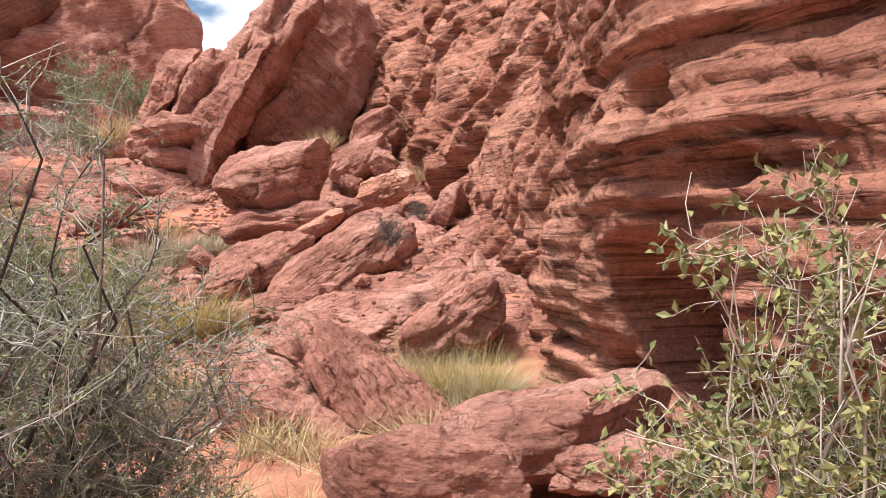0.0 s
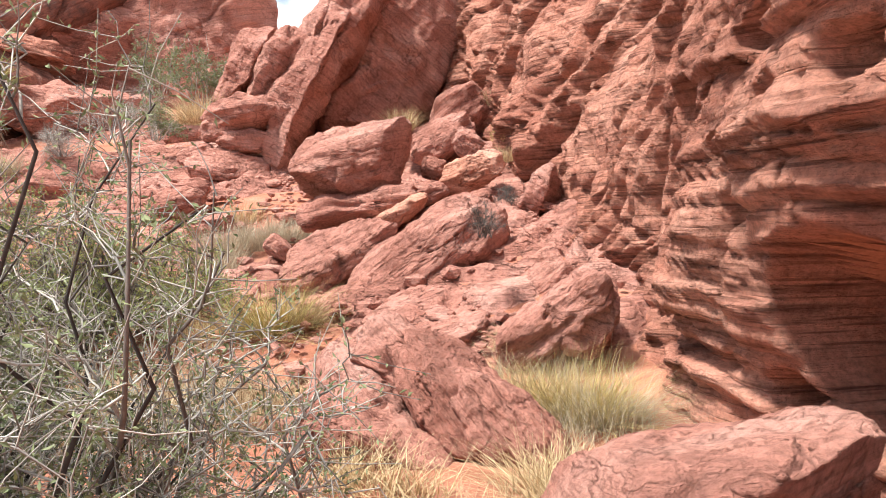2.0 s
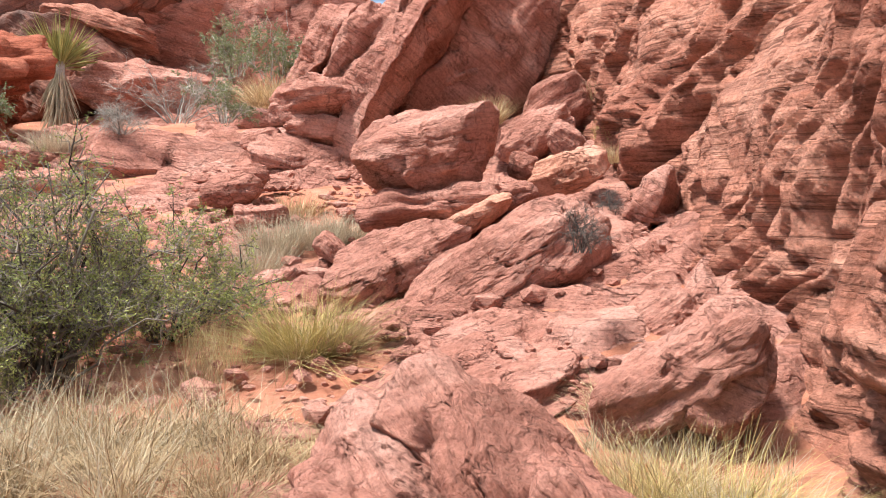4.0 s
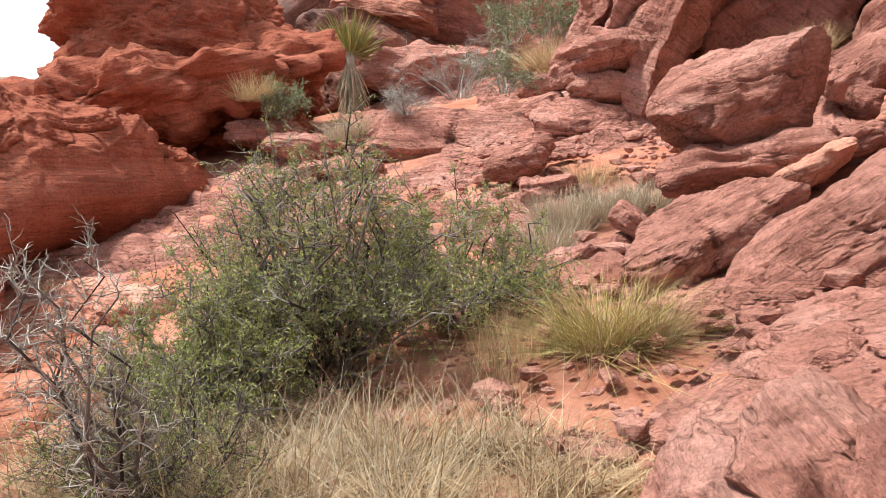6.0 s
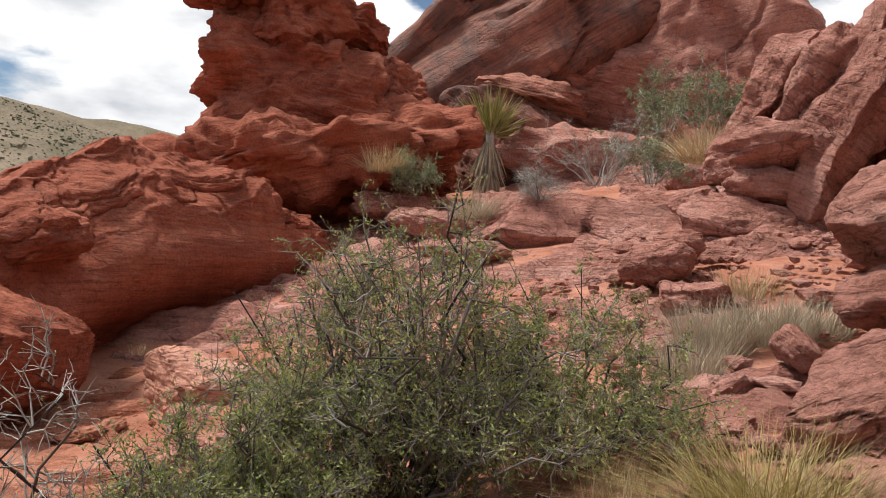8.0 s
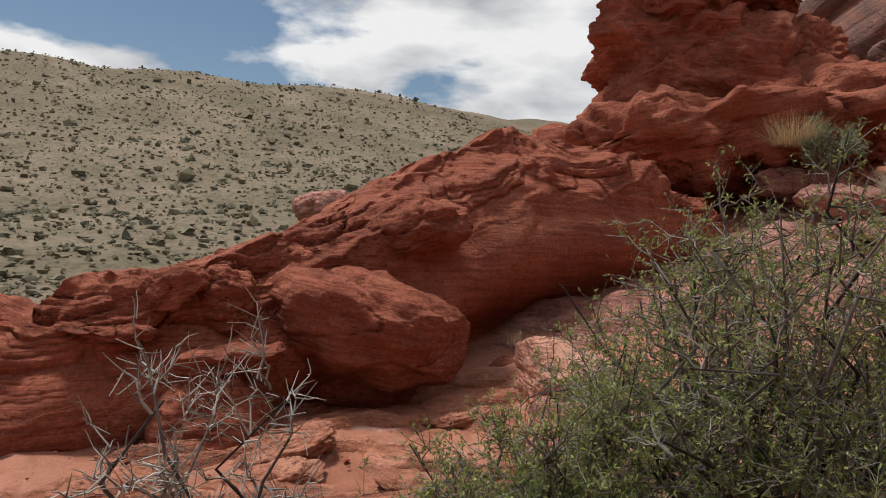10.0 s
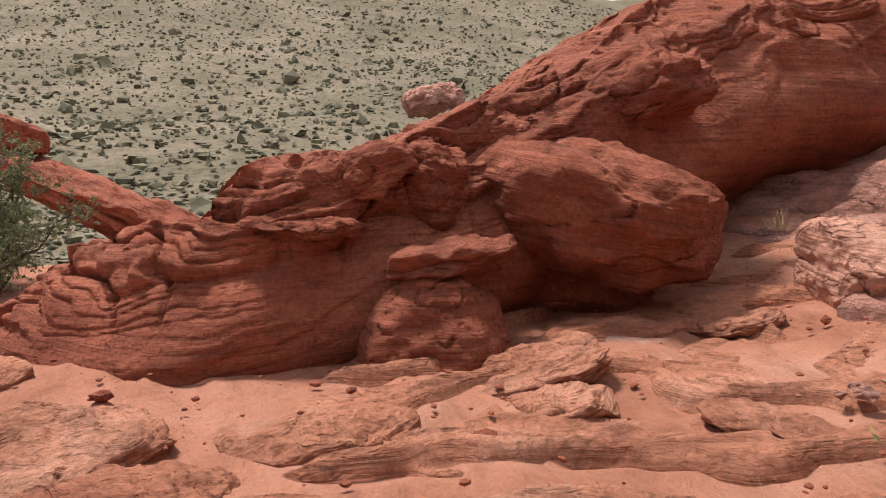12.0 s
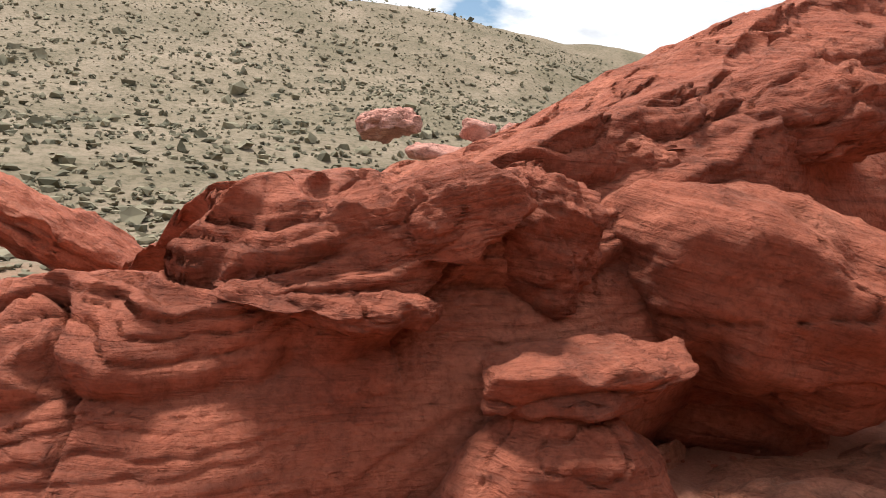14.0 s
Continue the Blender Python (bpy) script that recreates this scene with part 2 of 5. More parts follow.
SCRUB = plant_mat("hill_scrub", (0.095, 0.09, 0.06), (0.25, 0.22, 0.15), 0.9, 0.5, 0)


# ---- noise on arrays ----
def hash3(i, j, k, seed):
    h = (i * 374761393 + j * 668265263 + k * 2147483647 + seed * 1274126177) & 0xFFFFFFFF
    h = ((h ^ (h >> 13)) * 1274126177) & 0xFFFFFFFF
    h = ((h ^ (h >> 16)) * 2246822519) & 0xFFFFFFFF
    return ((h ^ (h >> 15)) & 0xFFFFFF) / float(0xFFFFFF) * 2 - 1


def vnoise(p, seed=0):
    f = np.floor(p)
    i = f.astype(np.int64)
    u = p - f
    u = u * u * u * (u * (u * 6 - 15) + 10)
    out = 0
    for a in (0, 1):
        for b in (0, 1):
            for c in (0, 1):
                w = (u[:, 0] if a else 1 - u[:, 0]) * (u[:, 1] if b else 1 - u[:, 1]) * (u[:, 2] if c else 1 - u[:, 2])
                out = out + w * hash3(i[:, 0] + a, i[:, 1] + b, i[:, 2] + c, seed)
    return out


def fbm(p, octaves=4, seed=0, gain=0.5):
    total, amp = 0, 1.0
    for o in range(octaves):
        total = total + amp * vnoise(p * 2.0 ** o + 17.3 * o, seed + o)
        amp *= gain
    return total


def ledges(h, sharp=0.25):
    """Steps of rock beds: each bed bulges and ends in a quick undercut."""
    u = h - np.floor(h)
    return np.where(u < 1 - sharp, u / (1 - sharp), (1 - u) / sharp)


def strata(h, seed=0, edge=0.16, gap=0.35):
    """Beds of uneven hardness: each stands out by its own amount, rounded off, with a narrow gap between neighbours."""
    h = h + 0.35 * np.sin(h * 1.7 + seed)
    k = np.floor(h).astype(np.int64)
    u = h - k
    here = hash3(k, k * 0, k * 0, seed + 91)
    below = hash3(k - 1, k * 0, k * 0, seed + 91)
    val = below + (here - below) * smooth01(u / edge)
    d = np.minimum(u, 1 - u)
    return 0.65 * val - gap * (1 - smooth01(d / 0.10)) - 0.25 * (2 * u - 1) ** 4


def mesh_from(name, verts, faces, material, smooth=True):
    me = bpy.data.meshes.new(name)
    me.from_pydata(np.asarray(verts).tolist(), [], faces if isinstance(faces, list) else faces.tolist())
    me.materials.append(material)
    if smooth:
        me.polygons.foreach_set("use_smooth", np.ones(len(me.polygons), bool))
    me.update()
    return me


def grid_faces(nu, nv):
    a = (np.arange(nu - 1)[:, None] * nv + np.arange(nv - 1)[None]).ravel()
    return np.stack([a, a + nv, a + nv + 1, a + 1], 1)


def smooth01(x):
    x = np.clip(x, 0, 1)
    return x * x * (3 - 2 * x)


# ---- ground: a sandy hollow that rises ahead, falls off behind the rock wall, and climbs to the far hill ----
def ground(x, y, fine=True):
    x, y = np.asarray(x, float), np.asarray(y, float)
    rise = 0.31 * np.logaddexp(0, (y - 8.7) * 1.5) / 1.5
    rise = np.where(rise > 7, 7 + (rise - 7) * 0.3, rise)
    side = 0.55 * smooth01((x + 3.2) / 3.6) * smooth01((y - 6.6) / 3.0)
    near = rise + side - 0.12 * smooth01((-x - 5) / 4) * (1 - smooth01((y - 8) / 3))
    d = -x
    hill = -2.6 + 0.145 * np.logaddexp(0, (d - 42) / 4.0) * 4.0 + 0.00115 * np.clip(d - 75, 0, 130) ** 2
    az = np.degrees(np.arctan2(y - 5.0, np.maximum(d, 1.0)))
    hill = hill * (1 - 0.10 * smooth01((az - 2) / 40)) * (1 - 0.04 * smooth01((-az) / 40))
    hill = np.where(d > 205, hill - 0.12 * (d - 205), hill)
    w = smooth01((d - 13.5 - 0.9 * np.clip(y - 11, 0, 12)) / 14) * (1 - smooth01((y - 24) / 20) * (1 - smooth01((d - 40) / 30)))
    z = near * (1 - w) + hill * w
    if fine:
        p = np.stack([x, y, 0 * x], -1).reshape(-1, 3)
        n1 = fbm(p * 0.55, 4, 5).reshape(x.shape)
        n2 = fbm(p * 0.03, 4, 9).reshape(x.shape)
        z = z + 0.05 * n1 * (1 - w) + w * (n2 * 1.6 * smooth01((d - 30) / 60) + 0.12 * n1)
    return z


def ground_at(x, y):
    return float(ground(np.array([x]), np.array([y]))[0])


def spread(lo, hi, core_lo, core_hi, step, grow):
    pts = list(np.arange(core_lo, core_hi + step / 2, step))
    s, v = step, core_hi
    while v < hi:
        s *= grow
        v += s
        pts.append(v)
    s, v = step, core_lo
    while v > lo:
        s *= grow
        v -= s
        pts.insert(0, v)
    return np.array(pts)


gx = spread(-600, 500, -13, 3, 0.09, 1.035)
gy = spread(-500, 600, -2, 14, 0.09, 1.035)
GX, GY = np.meshgrid(gx, gy, indexing="ij")
GZ = ground(GX, GY)
gp = np.stack([GX, GY, 0 * GX], -1).reshape(-1, 3)
# bare bedrock beds that step up through the sand of the hollow
shelf = smooth01((fbm(gp * np.array([0.33, 0.5, 1]), 3, 31).reshape(GX.shape) + 0.45) / 0.5) * smooth01((-GX - 4.2) / 1.5) * smooth01((GX + 15) / 2) * smooth01((11.5 - GY) / 2.0) * smooth01((GY + 6) / 3)
warp = fbm(gp * 0.8, 4, 41).reshape(GX.shape)
bed = ledges((GX * 0.35 - GY * 0.75) * 0.9 + warp * 1.1, 0.16)
bed2 = ledges((GX * 0.35 - GY * 0.75) * 4.1 + warp * 3.0, 0.3)
GZ = GZ + shelf * (0.05 * bed + 0.02 * bed2 - 0.03)
nearw = np.exp(-((GX + 4) / 14) ** 2 - ((GY - 6) / 14) ** 2)
GZ = GZ + nearw * 0.012 * fbm(gp * 3.1, 3, 77).reshape(GX.shape)
ground_ob = tagged(new("ground", mesh_from("ground", np.stack([GX, GY, GZ], -1).reshape(-1, 3), grid_faces(len(gx), len(gy)), SAND)), "red sandy desert ground with bare rock ledges, rising to a scrub hill", "ground", kind="structure")


# ---- rock ----
_ico = {}


def ico(sub):
    if sub not in _ico:
        bm = bmesh.new()
        bmesh.ops.create_icosphere(bm, subdivisions=sub, radius=1.0)
        v = np.array([w.co[:] for w in bm.verts])
        f = np.array([[w.index for w in g.verts] for g in bm.faces])
        bm.free()
        _ico[sub] = (v, f)
    return _ico[sub]


def rock_mesh(name, size, seed, material, sub=5, block=3.0, cuts=7, rough=0.06, bed=0.03, bed_n=5.0, bed_tilt=20.0, taper=0.0, flare=0.0):
    """A boulder: a blocky rounded body, cleft by planes, weathered along its beds."""
    v, f = ico(sub)
    v = v.copy()
    rng = np.random.RandomState(seed)
    s = np.array(size) / 2
    k = (np.abs(v) ** block).sum(1) ** (-1 / block)
    v = v * k[:, None]
    v[:, 1:] *= (1 - taper * v[:, :1])
    v[:, :2] *= (1 - flare * v[:, 2:])
    lump = fbm(v * 1.1 + seed, 3, seed)
    v = v * (1 + 0.16 * lump)[:, None]
    for c in range(cuts):
        nrm = rng.normal(size=3)
        nrm /= np.linalg.norm(nrm)
        d = rng.uniform(0.62, 0.92) * (np.abs(nrm).sum() * 0.5 + 0.45)
        over = v @ nrm - d
        v = v - np.where(over > 0, over * 0.985, 0)[:, None] * nrm
    v = v * s
    big = float(s.max())
    nrm = v / (s * s)
    nrm = nrm / np.linalg.norm(nrm, axis=1)[:, None]
    a = radians(bed_tilt)
    w = fbm(v / big * 1.6 + 3.1 * seed, 3, seed + 3)
    h = (v[:, 2] * math.cos(a) + v[:, 0] * math.sin(a)) / big * bed_n + w * 0.7
    b1 = 0.7 + 0.75 * strata(h, seed, 0.2) + 0.45 * strata(h * 2.7 + 0.3, seed + 2)
    mask = 0.4 + 0.6 * smooth01(fbm(v / big * 1.3 + 9.0, 2, seed + 8) + 0.5)
    disp = rough * big * fbm(v / big * 3.0 + seed * 1.7, 5, seed + 5, 0.55) + bed * big * (b1 - 0.7) * mask
    crack = np.abs(fbm(v / big * 1.5 + 5.5 * seed, 2, seed + 15))
    disp = disp - 0.06 * big * (1 - smooth01(crack / 0.035))
    v = v + nrm * disp[:, None]
    return mesh_from(name, v, f, material)


def rock(name, place, size, turn, seed, label, material=None, group="", rest=False, **kw):
    if rest:
        place = (place[0], place[1], ground_at(place[0], place[1]) + size[2] * 0.12)
    ob = new(name, rock_mesh(name, size, seed, material or ROCK_A, **kw))
    ob.matrix_world = pose(*place, *turn)
    return tagged(ob, label, "rock", group)


# ---- the big rock faces: a weathered profile swept along a line ----
def massif(name, stations, material, label, nu=260, nv=150, closed_back=3.0, cut_at=0.18, cut_w=0.16, relief=None, dense=None):
    """stations: rows of x, y, foot z, crest z, lean (how far the crest stands behind the foot), undercut depth. The face is on the right hand of the line's course."""
    st = np.array(stations, float)
    d = np.r_[0, np.cumsum(np.linalg.norm(np.diff(st[:, :2], axis=0), axis=1))]
    u = np.linspace(0, d[-1], nu)
    col = [np.interp(u, d, st[:, k]) for k in range(6)]
    ker = np.hanning(max(5, nu // 12) | 1)
    ker /= ker.sum()
    h = len(ker) // 2
    col = [np.convolve(np.r_[[2 * c[0] - c[h - k] for k in range(h)], c, [2 * c[-1] - c[-2 - k] for k in range(h)]], ker, "valid") for c in col]
    if dense:
        # closer rows on the stretch beside the path
        uu = np.linspace(0, d[-1], 4000)
        cum = np.cumsum(np.where((uu > dense[0]) & (uu < dense[1]), dense[2], 1.0))
        want = np.interp(np.linspace(cum[0], cum[-1], nu), cum, uu)
        col = [np.interp(want, u, c) for c in col]
        u = want
    x, y, z0, z1, lean, cut = col
    tx, ty = np.gradient(x), np.gradient(y)
    ln = np.hypot(tx, ty)
    nx, ny = ty / ln, -tx / ln
    nf = int(nv * 0.72)
    s = np.r_[np.linspace(0, 1, nf), np.ones(nv - nf)]
    back = np.r_[np.zeros(nf), np.linspace(0, 1, nv - nf + 1)[1:]]
    S, U = s[None], u[:, None]
    H = (z1 - z0)[:, None]
    z = z0[:, None] - 0.5 + (H + 0.5) * (S - 0.04 * 0) - back[None] ** 1.5 * H * 0.55
    # belly over the undercut, rounding off to the crest
    off = -lean[:, None] * S ** 1.6 - cut[:, None] * np.exp(-((S - cut_at) / cut_w) ** 2) + 0.35 * cut[:, None] * np.exp(-((S - cut_at - 2 * cut_w) / cut_w) ** 2)
    off = off - 0.20 * H * smooth01((S - 0.8) / 0.2) ** 2 - back[None] * closed_back
    X = x[:, None] + nx[:, None] * off
    Y = y[:, None] + ny[:, None] * off
    P = np.stack([X, Y, z + 0 * X], -1)
    q = P.reshape(-1, 3)
    disp = relief(q, np.repeat(s[None], nu, 0).ravel())
    N = np.stack([np.repeat(nx[:, None], nv, 1), np.repeat(ny[:, None], nv, 1), np.repeat((0.15 + 0.85 * smooth01((s - 0.7) / 0.3))[None], nu, 0)], -1).reshape(-1, 3)
    q = q + N * disp[:, None]
    ob = new(name, mesh_from(name, q, grid_faces(nu, nv)[:, ::-1], material))
    return tagged(ob, label, "rock face", kind="structure")


# ---- rock walls ----
def pocket(q, y, z, ry, rz, soft=0.6):
    e = ((q[:, 1] - y) / ry) ** 2 + ((q[:, 2] - z) / rz) ** 2
    return smooth01((1.25 - e) / soft)


def cliff_relief(q, s):
    """Thin level beds beside the path, steep leaning fins further up the gully, and an alcove with a smooth back."""
    w = fbm(q * 0.45, 4, 3)
    fine = fbm(q * 2.2, 4, 5)
    h = (q[:, 2] - 0.05 * q[:, 1]) * 5.6 + w * 0.75 + fine * 0.2
    flat = 0.15 * strata(h, 4) + 0.065 * strata(h * 2.9 + 0.4, 6)
    v = (q[:, 2] * 0.62 + q[:, 1] * 0.62) * 1.7 + w * 1.5 + fine * 0.25
    steep = 0.34 * strata(v, 8, 0.3) + 0.15 * strata(v * 2.7 + 0.3, 9) + 0.10 * np.abs(fbm(q * 1.1 + 3, 4, 12))
    near = smooth01((8.6 + 0.5 * w - 0.45 * (q[:, 2] - 1.5) - q[:, 1]) / 1.6)
    keep = 0.5 + 0.5 * smooth01(fbm(q * 0.5 + 7, 2, 5) * 0.9 + 0.6)
    disp = (flat * near + steep * (1 - near)) * keep + 0.26 * fbm(q * 0.6 + 2.2, 3, 7, 0.5) + 0.05 * fine
    crack = np.abs(fbm(q * np.array([0.5, 0.5, 0.3]) + 11, 3, 9))
    disp = disp - 0.13 * (1 - smooth01(crack / 0.035))
    nose = pocket(q, 6.6, 1.0, 0.9, 0.9, 1.0)
    disp = disp + 0.16 * nose
    cave = pocket(q, 4.85, 0.92, 0.72, 0.52, 0.4)
    disp = disp * (1 - 0.9 * cave) - 0.85 * cave
    for y, z, ry, rz, depth in ((3.9, 1.78, 0.20, 0.10, 0.35), (4.6, 2.25, 0.22, 0.13, 0.3), (5.75, 0.48, 0.2, 0.16, 0.6), (6.1, 2.0, 0.16, 0.1, 0.22), (5.6, 2.6, 0.3, 0.12, 0.25), (7.2, 2.4, 0.25, 0.2, 0.25)):
        disp = disp - depth * pocket(q, y, z, ry, rz, 0.8)
    return disp


def wall_relief(q, s):
    """Smooth hollowed foot below, cracked blocky beds towards the crest."""
    w = fbm(q * 0.45, 4, 21)
    fine = fbm(q * 2.4, 4, 23)
    top = smooth01((s - 0.55) / 0.3)
    h = (q[:, 2] - 0.22 * q[:, 1] + 0.1 * q[:, 0]) * 3.6 + w * 1.5 + fine * 0.3
    beds = 0.085 * strata(h, 24, 0.2) + 0.04 * strata(h * 2.8, 26)
    lines = 0.011 * strata(h * 4.0 + 0.2, 27)
    block = np.abs(fbm(q * np.array([0.8, 0.8, 0.6]) + 4, 3, 29))
    cracks = 0.12 * (1 - smooth01(block / 0.05))
    return top * (beds - cracks + 0.05 * fine) + (1 - top) * (lines + 0.012 * fine) + 0.15 * fbm(q * 0.5 + 2.2, 3, 25, 0.45) + 0.08 * top * fbm(q * 1.3 + 5, 3, 28)


cliff = massif("cliff_east", [(-4.5, 26, 7.5, 17, 4.0, 0.0), (-2.2, 20, 4.6, 15, 5.0, 0.0), (-0.6, 15.5, 2.6, 13, 5.5, 0.0), (0.55, 11.5, 1.5, 11, 5.0, 0.0), (0.75, 8.6, 0.4, 9, 3.4, 0.1),
                     (0.70, 6.6, 0.0, 8, 1.2, 0.25), (1.25, 4.6, 0.0, 7.5, 0.3, 0.25), (1.8, 2.6, 0.0, 7.2, 0.2, 0.3), (2.5, 0.0, 0.0, 7, 0.4, 0.3), (3.2, -5.0, -0.2, 6, 0.8, 0.2)],
       ROCK_B, "tall layered red sandstone cliff with an undercut foot", nu=760, nv=330, dense=(13.5, 30.0, 2.6), relief=cliff_relief, closed_back=8.0, cut_at=0.12, cut_w=0.07)
# the alcove's back is worn smooth and shows no beds
cliff.data.materials.append(ROCK_H)
mid = np.empty(len(cliff.data.polygons) * 3)
cliff.data.polygons.foreach_get("center", mid)
mid = mid.reshape(-1, 3)
cliff.data.polygons.foreach_set("material_index", (pocket(mid, 4.85, 0.90, 0.78, 0.52, 0.4) > 0.55).astype(np.int32))
massif("wall_west", [(-11.2, 2.3, -0.6, -0.5, 0.0, 0.0), (-10.5, 2.75, -0.5, 0.35, 0.25, 0.1), (-9.65, 3.6, -0.5, 0.66, 0.4, 0.2), (-9.1, 4.4, -0.5, 0.92, 0.5, 0.3), (-9.1, 5.2, -0.45, 1.32, 0.55, 0.3), (-9.6, 6.5, -0.3, 1.45, 0.4, 0.25), (-10.4, 8.2, 0.1, 1.95, 0.4, 0.4),
                     (-11.1, 9.6, 0.3, 2.95, 0.55, 0.7), (-11.6, 11.2, 0.5, 3.65, 0.6, 0.85), (-11.9, 12.6, 0.9, 3.5, 0.6, 0.5), (-12.4, 14.2, 1.8, 2.75, 0.5, 0.1), (-13.4, 15.6, 2.2, 2.5, 0.3, 0.0)],
       ROCK_W, "deep red sandstone wall with a smooth undercut face", nu=560, nv=250, relief=wall_relief, closed_back=3.2)


# ---- bare rock floor of the hollow: thin beds that step down towards the path ----
def stair(u, edge):
    k = np.floor(u)
    return k + smooth01((u - k - 1 + edge) / edge)


sx, sy = np.linspace(-11.2, -4.4, 230), np.linspace(0.5, 11.0, 330)
SX, SY = np.meshgrid(sx, sy, indexing="ij")
sp = np.stack([SX, SY, 0 * SX], -1).reshape(-1, 3)
swarp = fbm(sp * np.array([0.5, 0.35, 1]), 4, 61).reshape(SX.shape)
sfine = fbm(sp * 2.6, 4, 63).reshape(SX.shape)
su = -SX * 0.75 + SY * 0.30 + swarp * 1.1
smask = smooth01((fbm(sp * 0.42 + 4.0, 3, 67).reshape(SX.shape) + 0.7) / 0.55)
smask = smask * smooth01((SX + 11.2) / 0.6) * smooth01((-SX - 4.4) / 1.6) * smooth01((SY - 0.5) / 1.5) * smooth01((11.0 - SY) / 1.5)
sz = 0.20 * (stair(su, 0.13) - su + 0.25) + 0.055 * (stair(su * 3.7 + sfine * 0.25, 0.3) - su * 3.7 - sfine * 0.25 + 0.5) + 0.03 * sfine
SZ = ground(SX, SY) - 0.08 + smask * (sz + 0.13)
tagged(new("rock_floor", mesh_from("rock_floor", np.stack([SX, SY, SZ], -1).reshape(-1, 3), grid_faces(len(sx), len(sy)), ROCK_S)), "bare thin-bedded red bedrock stepping across the hollow", "bedrock", kind="structure")

# ---- broken bedrock under the rubble slope and up the gully ----
qx, qy = np.linspace(-15.0, 1.6, 240), np.linspace(7.6, 27.0, 290)
QX, QY = np.meshgrid(qx, qy, indexing="ij")
qp = np.stack([QX, QY, 0 * QX], -1).reshape(-1, 3)
qa = fbm(qp * 0.55 + 3, 4, 81).reshape(QX.shape)
qb = fbm(qp * np.array([1.9, 1.3, 1]), 4, 83).reshape(QX.shape)
qu = (QY * 0.8 - QX * 0.55) * 1.1 + qa * 1.3
near_cliff = smooth01((QX + 3.4) / 2.2)
qmask = np.clip(smooth01((qa + 0.60) / 0.4) * smooth01((QY - 9.3) / 1.6) + near_cliff * smooth01((QY - 7.6) / 1.2), 0, 1) * smooth01((QX + 15) / 2.0) * smooth01((27 - QY) / 3)
QZ = ground(QX, QY) - 0.10 + qmask * (0.16 + 0.24 * (stair(qu, 0.22) - qu + 0.3) + 0.10 * np.abs(qb) + 0.05 * qb)
tagged(new("rock_slope", mesh_from("rock_slope", np.stack([QX, QY, QZ], -1).reshape(-1, 3), grid_faces(len(qx), len(qy)), ROCK_A)), "broken red bedrock of the rubble slope and gully", "bedrock", kind="structure")


# ---- boulders, slabs and fins ----
rock("boulder", (-2.58, 12.87, 2.44), (1.96, 1.57, 1.08), (0, -14, 12), 11, "large rounded red boulder perched on the slope", sub=6, block=3.2, cuts=9, bed=0.015, rough=0.05, group="boulders on the slope")
rock("rock_slab", (-2.53, 12.75, 1.79), (1.94, 1.36, 0.52), (0, -8, 12), 18, "flat red sandstone bed under a boulder", group="boulders on the slope")
rock("boulder", (-1.35, 10.73, 1.10), (1.94, 1.36, 1.04), (0, -33, 5), 25, "oval striped sandstone boulder lying aslant", sub=6, block=2.6, cuts=5, bed=0.022, bed_n=9.0, bed_tilt=-15, rough=0.035, group="boulders on the slope")
rock("rock_ramp", (-1.56, 10.16, 0.22), (2.37, 2.14, 1.05), (0, -22, 7), 32, "smooth layered sandstone ramp", sub=6, block=2.6, cuts=5, bed=0.02, bed_n=10.0, bed_tilt=-25, rough=0.035, group="boulders on the slope")
rock("boulder", (-2.61, 11.01, 1.13), (1.81, 1.09, 0.64), (0, -27, 14), 39, "big wedge-shaped sandstone boulder with a shaded end", sub=6, block=3.5, cuts=8, bed_tilt=0, bed=0.02, group="boulders on the slope")
rock("rock_ledge", (-4.24, 11.22, 0.74), (1.18, 0.83, 0.35), (0, -20, 24), 46, "thin-bedded red sandstone ledge low on the slope", bed_n=6.0, bed=0.05, group="boulders on the slope")
rock("boulder", (-0.04, 12.65, 1.60), (0.55, 1.32, 1.32), (0, 32, -5), 53, "leaning red sandstone block among boulders", block=4.0, cuts=6, group="boulders on the slope")
rock("boulder", (0.12, 12.37, 1.26), (0.33, 1.05, 1.05), (0, 32, -6), 60, "leaning red sandstone block among boulders", block=4.0, cuts=6, group="boulders on the slope")
rock("rock_slab", (-0.95, 13.10, 2.21), (1.06, 0.74, 0.56), (0, -14, 1), 67, "pale broken sandstone slab", material=ROCK_P, cuts=12, group="boulders on the slope")
rock("rock_slab", (-1.94, 12.05, 1.65), (1.05, 0.63, 0.29), (0, -27, 8), 74, "pale flat sandstone slab", material=ROCK_P, cuts=10, group="boulders on the slope")
rock("boulder", (-0.82, 12.48, 1.76), (0.52, 0.47, 0.41), (0, -10, 0), 81, "rough red boulder on the rubble slope", group="boulders on the slope")
rock("boulder", (-1.54, 13.64, 2.37), (0.40, 0.36, 0.40), (0, 20, 4), 88, "rough red boulder on the rubble slope", group="boulders on the slope")
rock("boulder", (-1.01, 14.30, 2.81), (0.49, 0.44, 0.49), (0, 30, 1), 95, "rough red boulder on the rubble slope", group="boulders on the slope")
rock("boulder", (-1.62, 15.69, 3.01), (1.37, 1.24, 0.73), (0, -25, 4), 102, "rough red boulder on the rubble slope", group="boulders on the slope")
rock("boulder", (-1.29, 16.93, 3.61), (1.40, 1.26, 0.97), (0, -35, 2), 109, "rough red boulder on the rubble slope", group="boulders on the slope")
rock("boulder", (0.01, 14.67, 2.62), (1.05, 0.95, 0.63), (0, -20, -4), 116, "rough red boulder on the rubble slope", group="boulders on the slope")
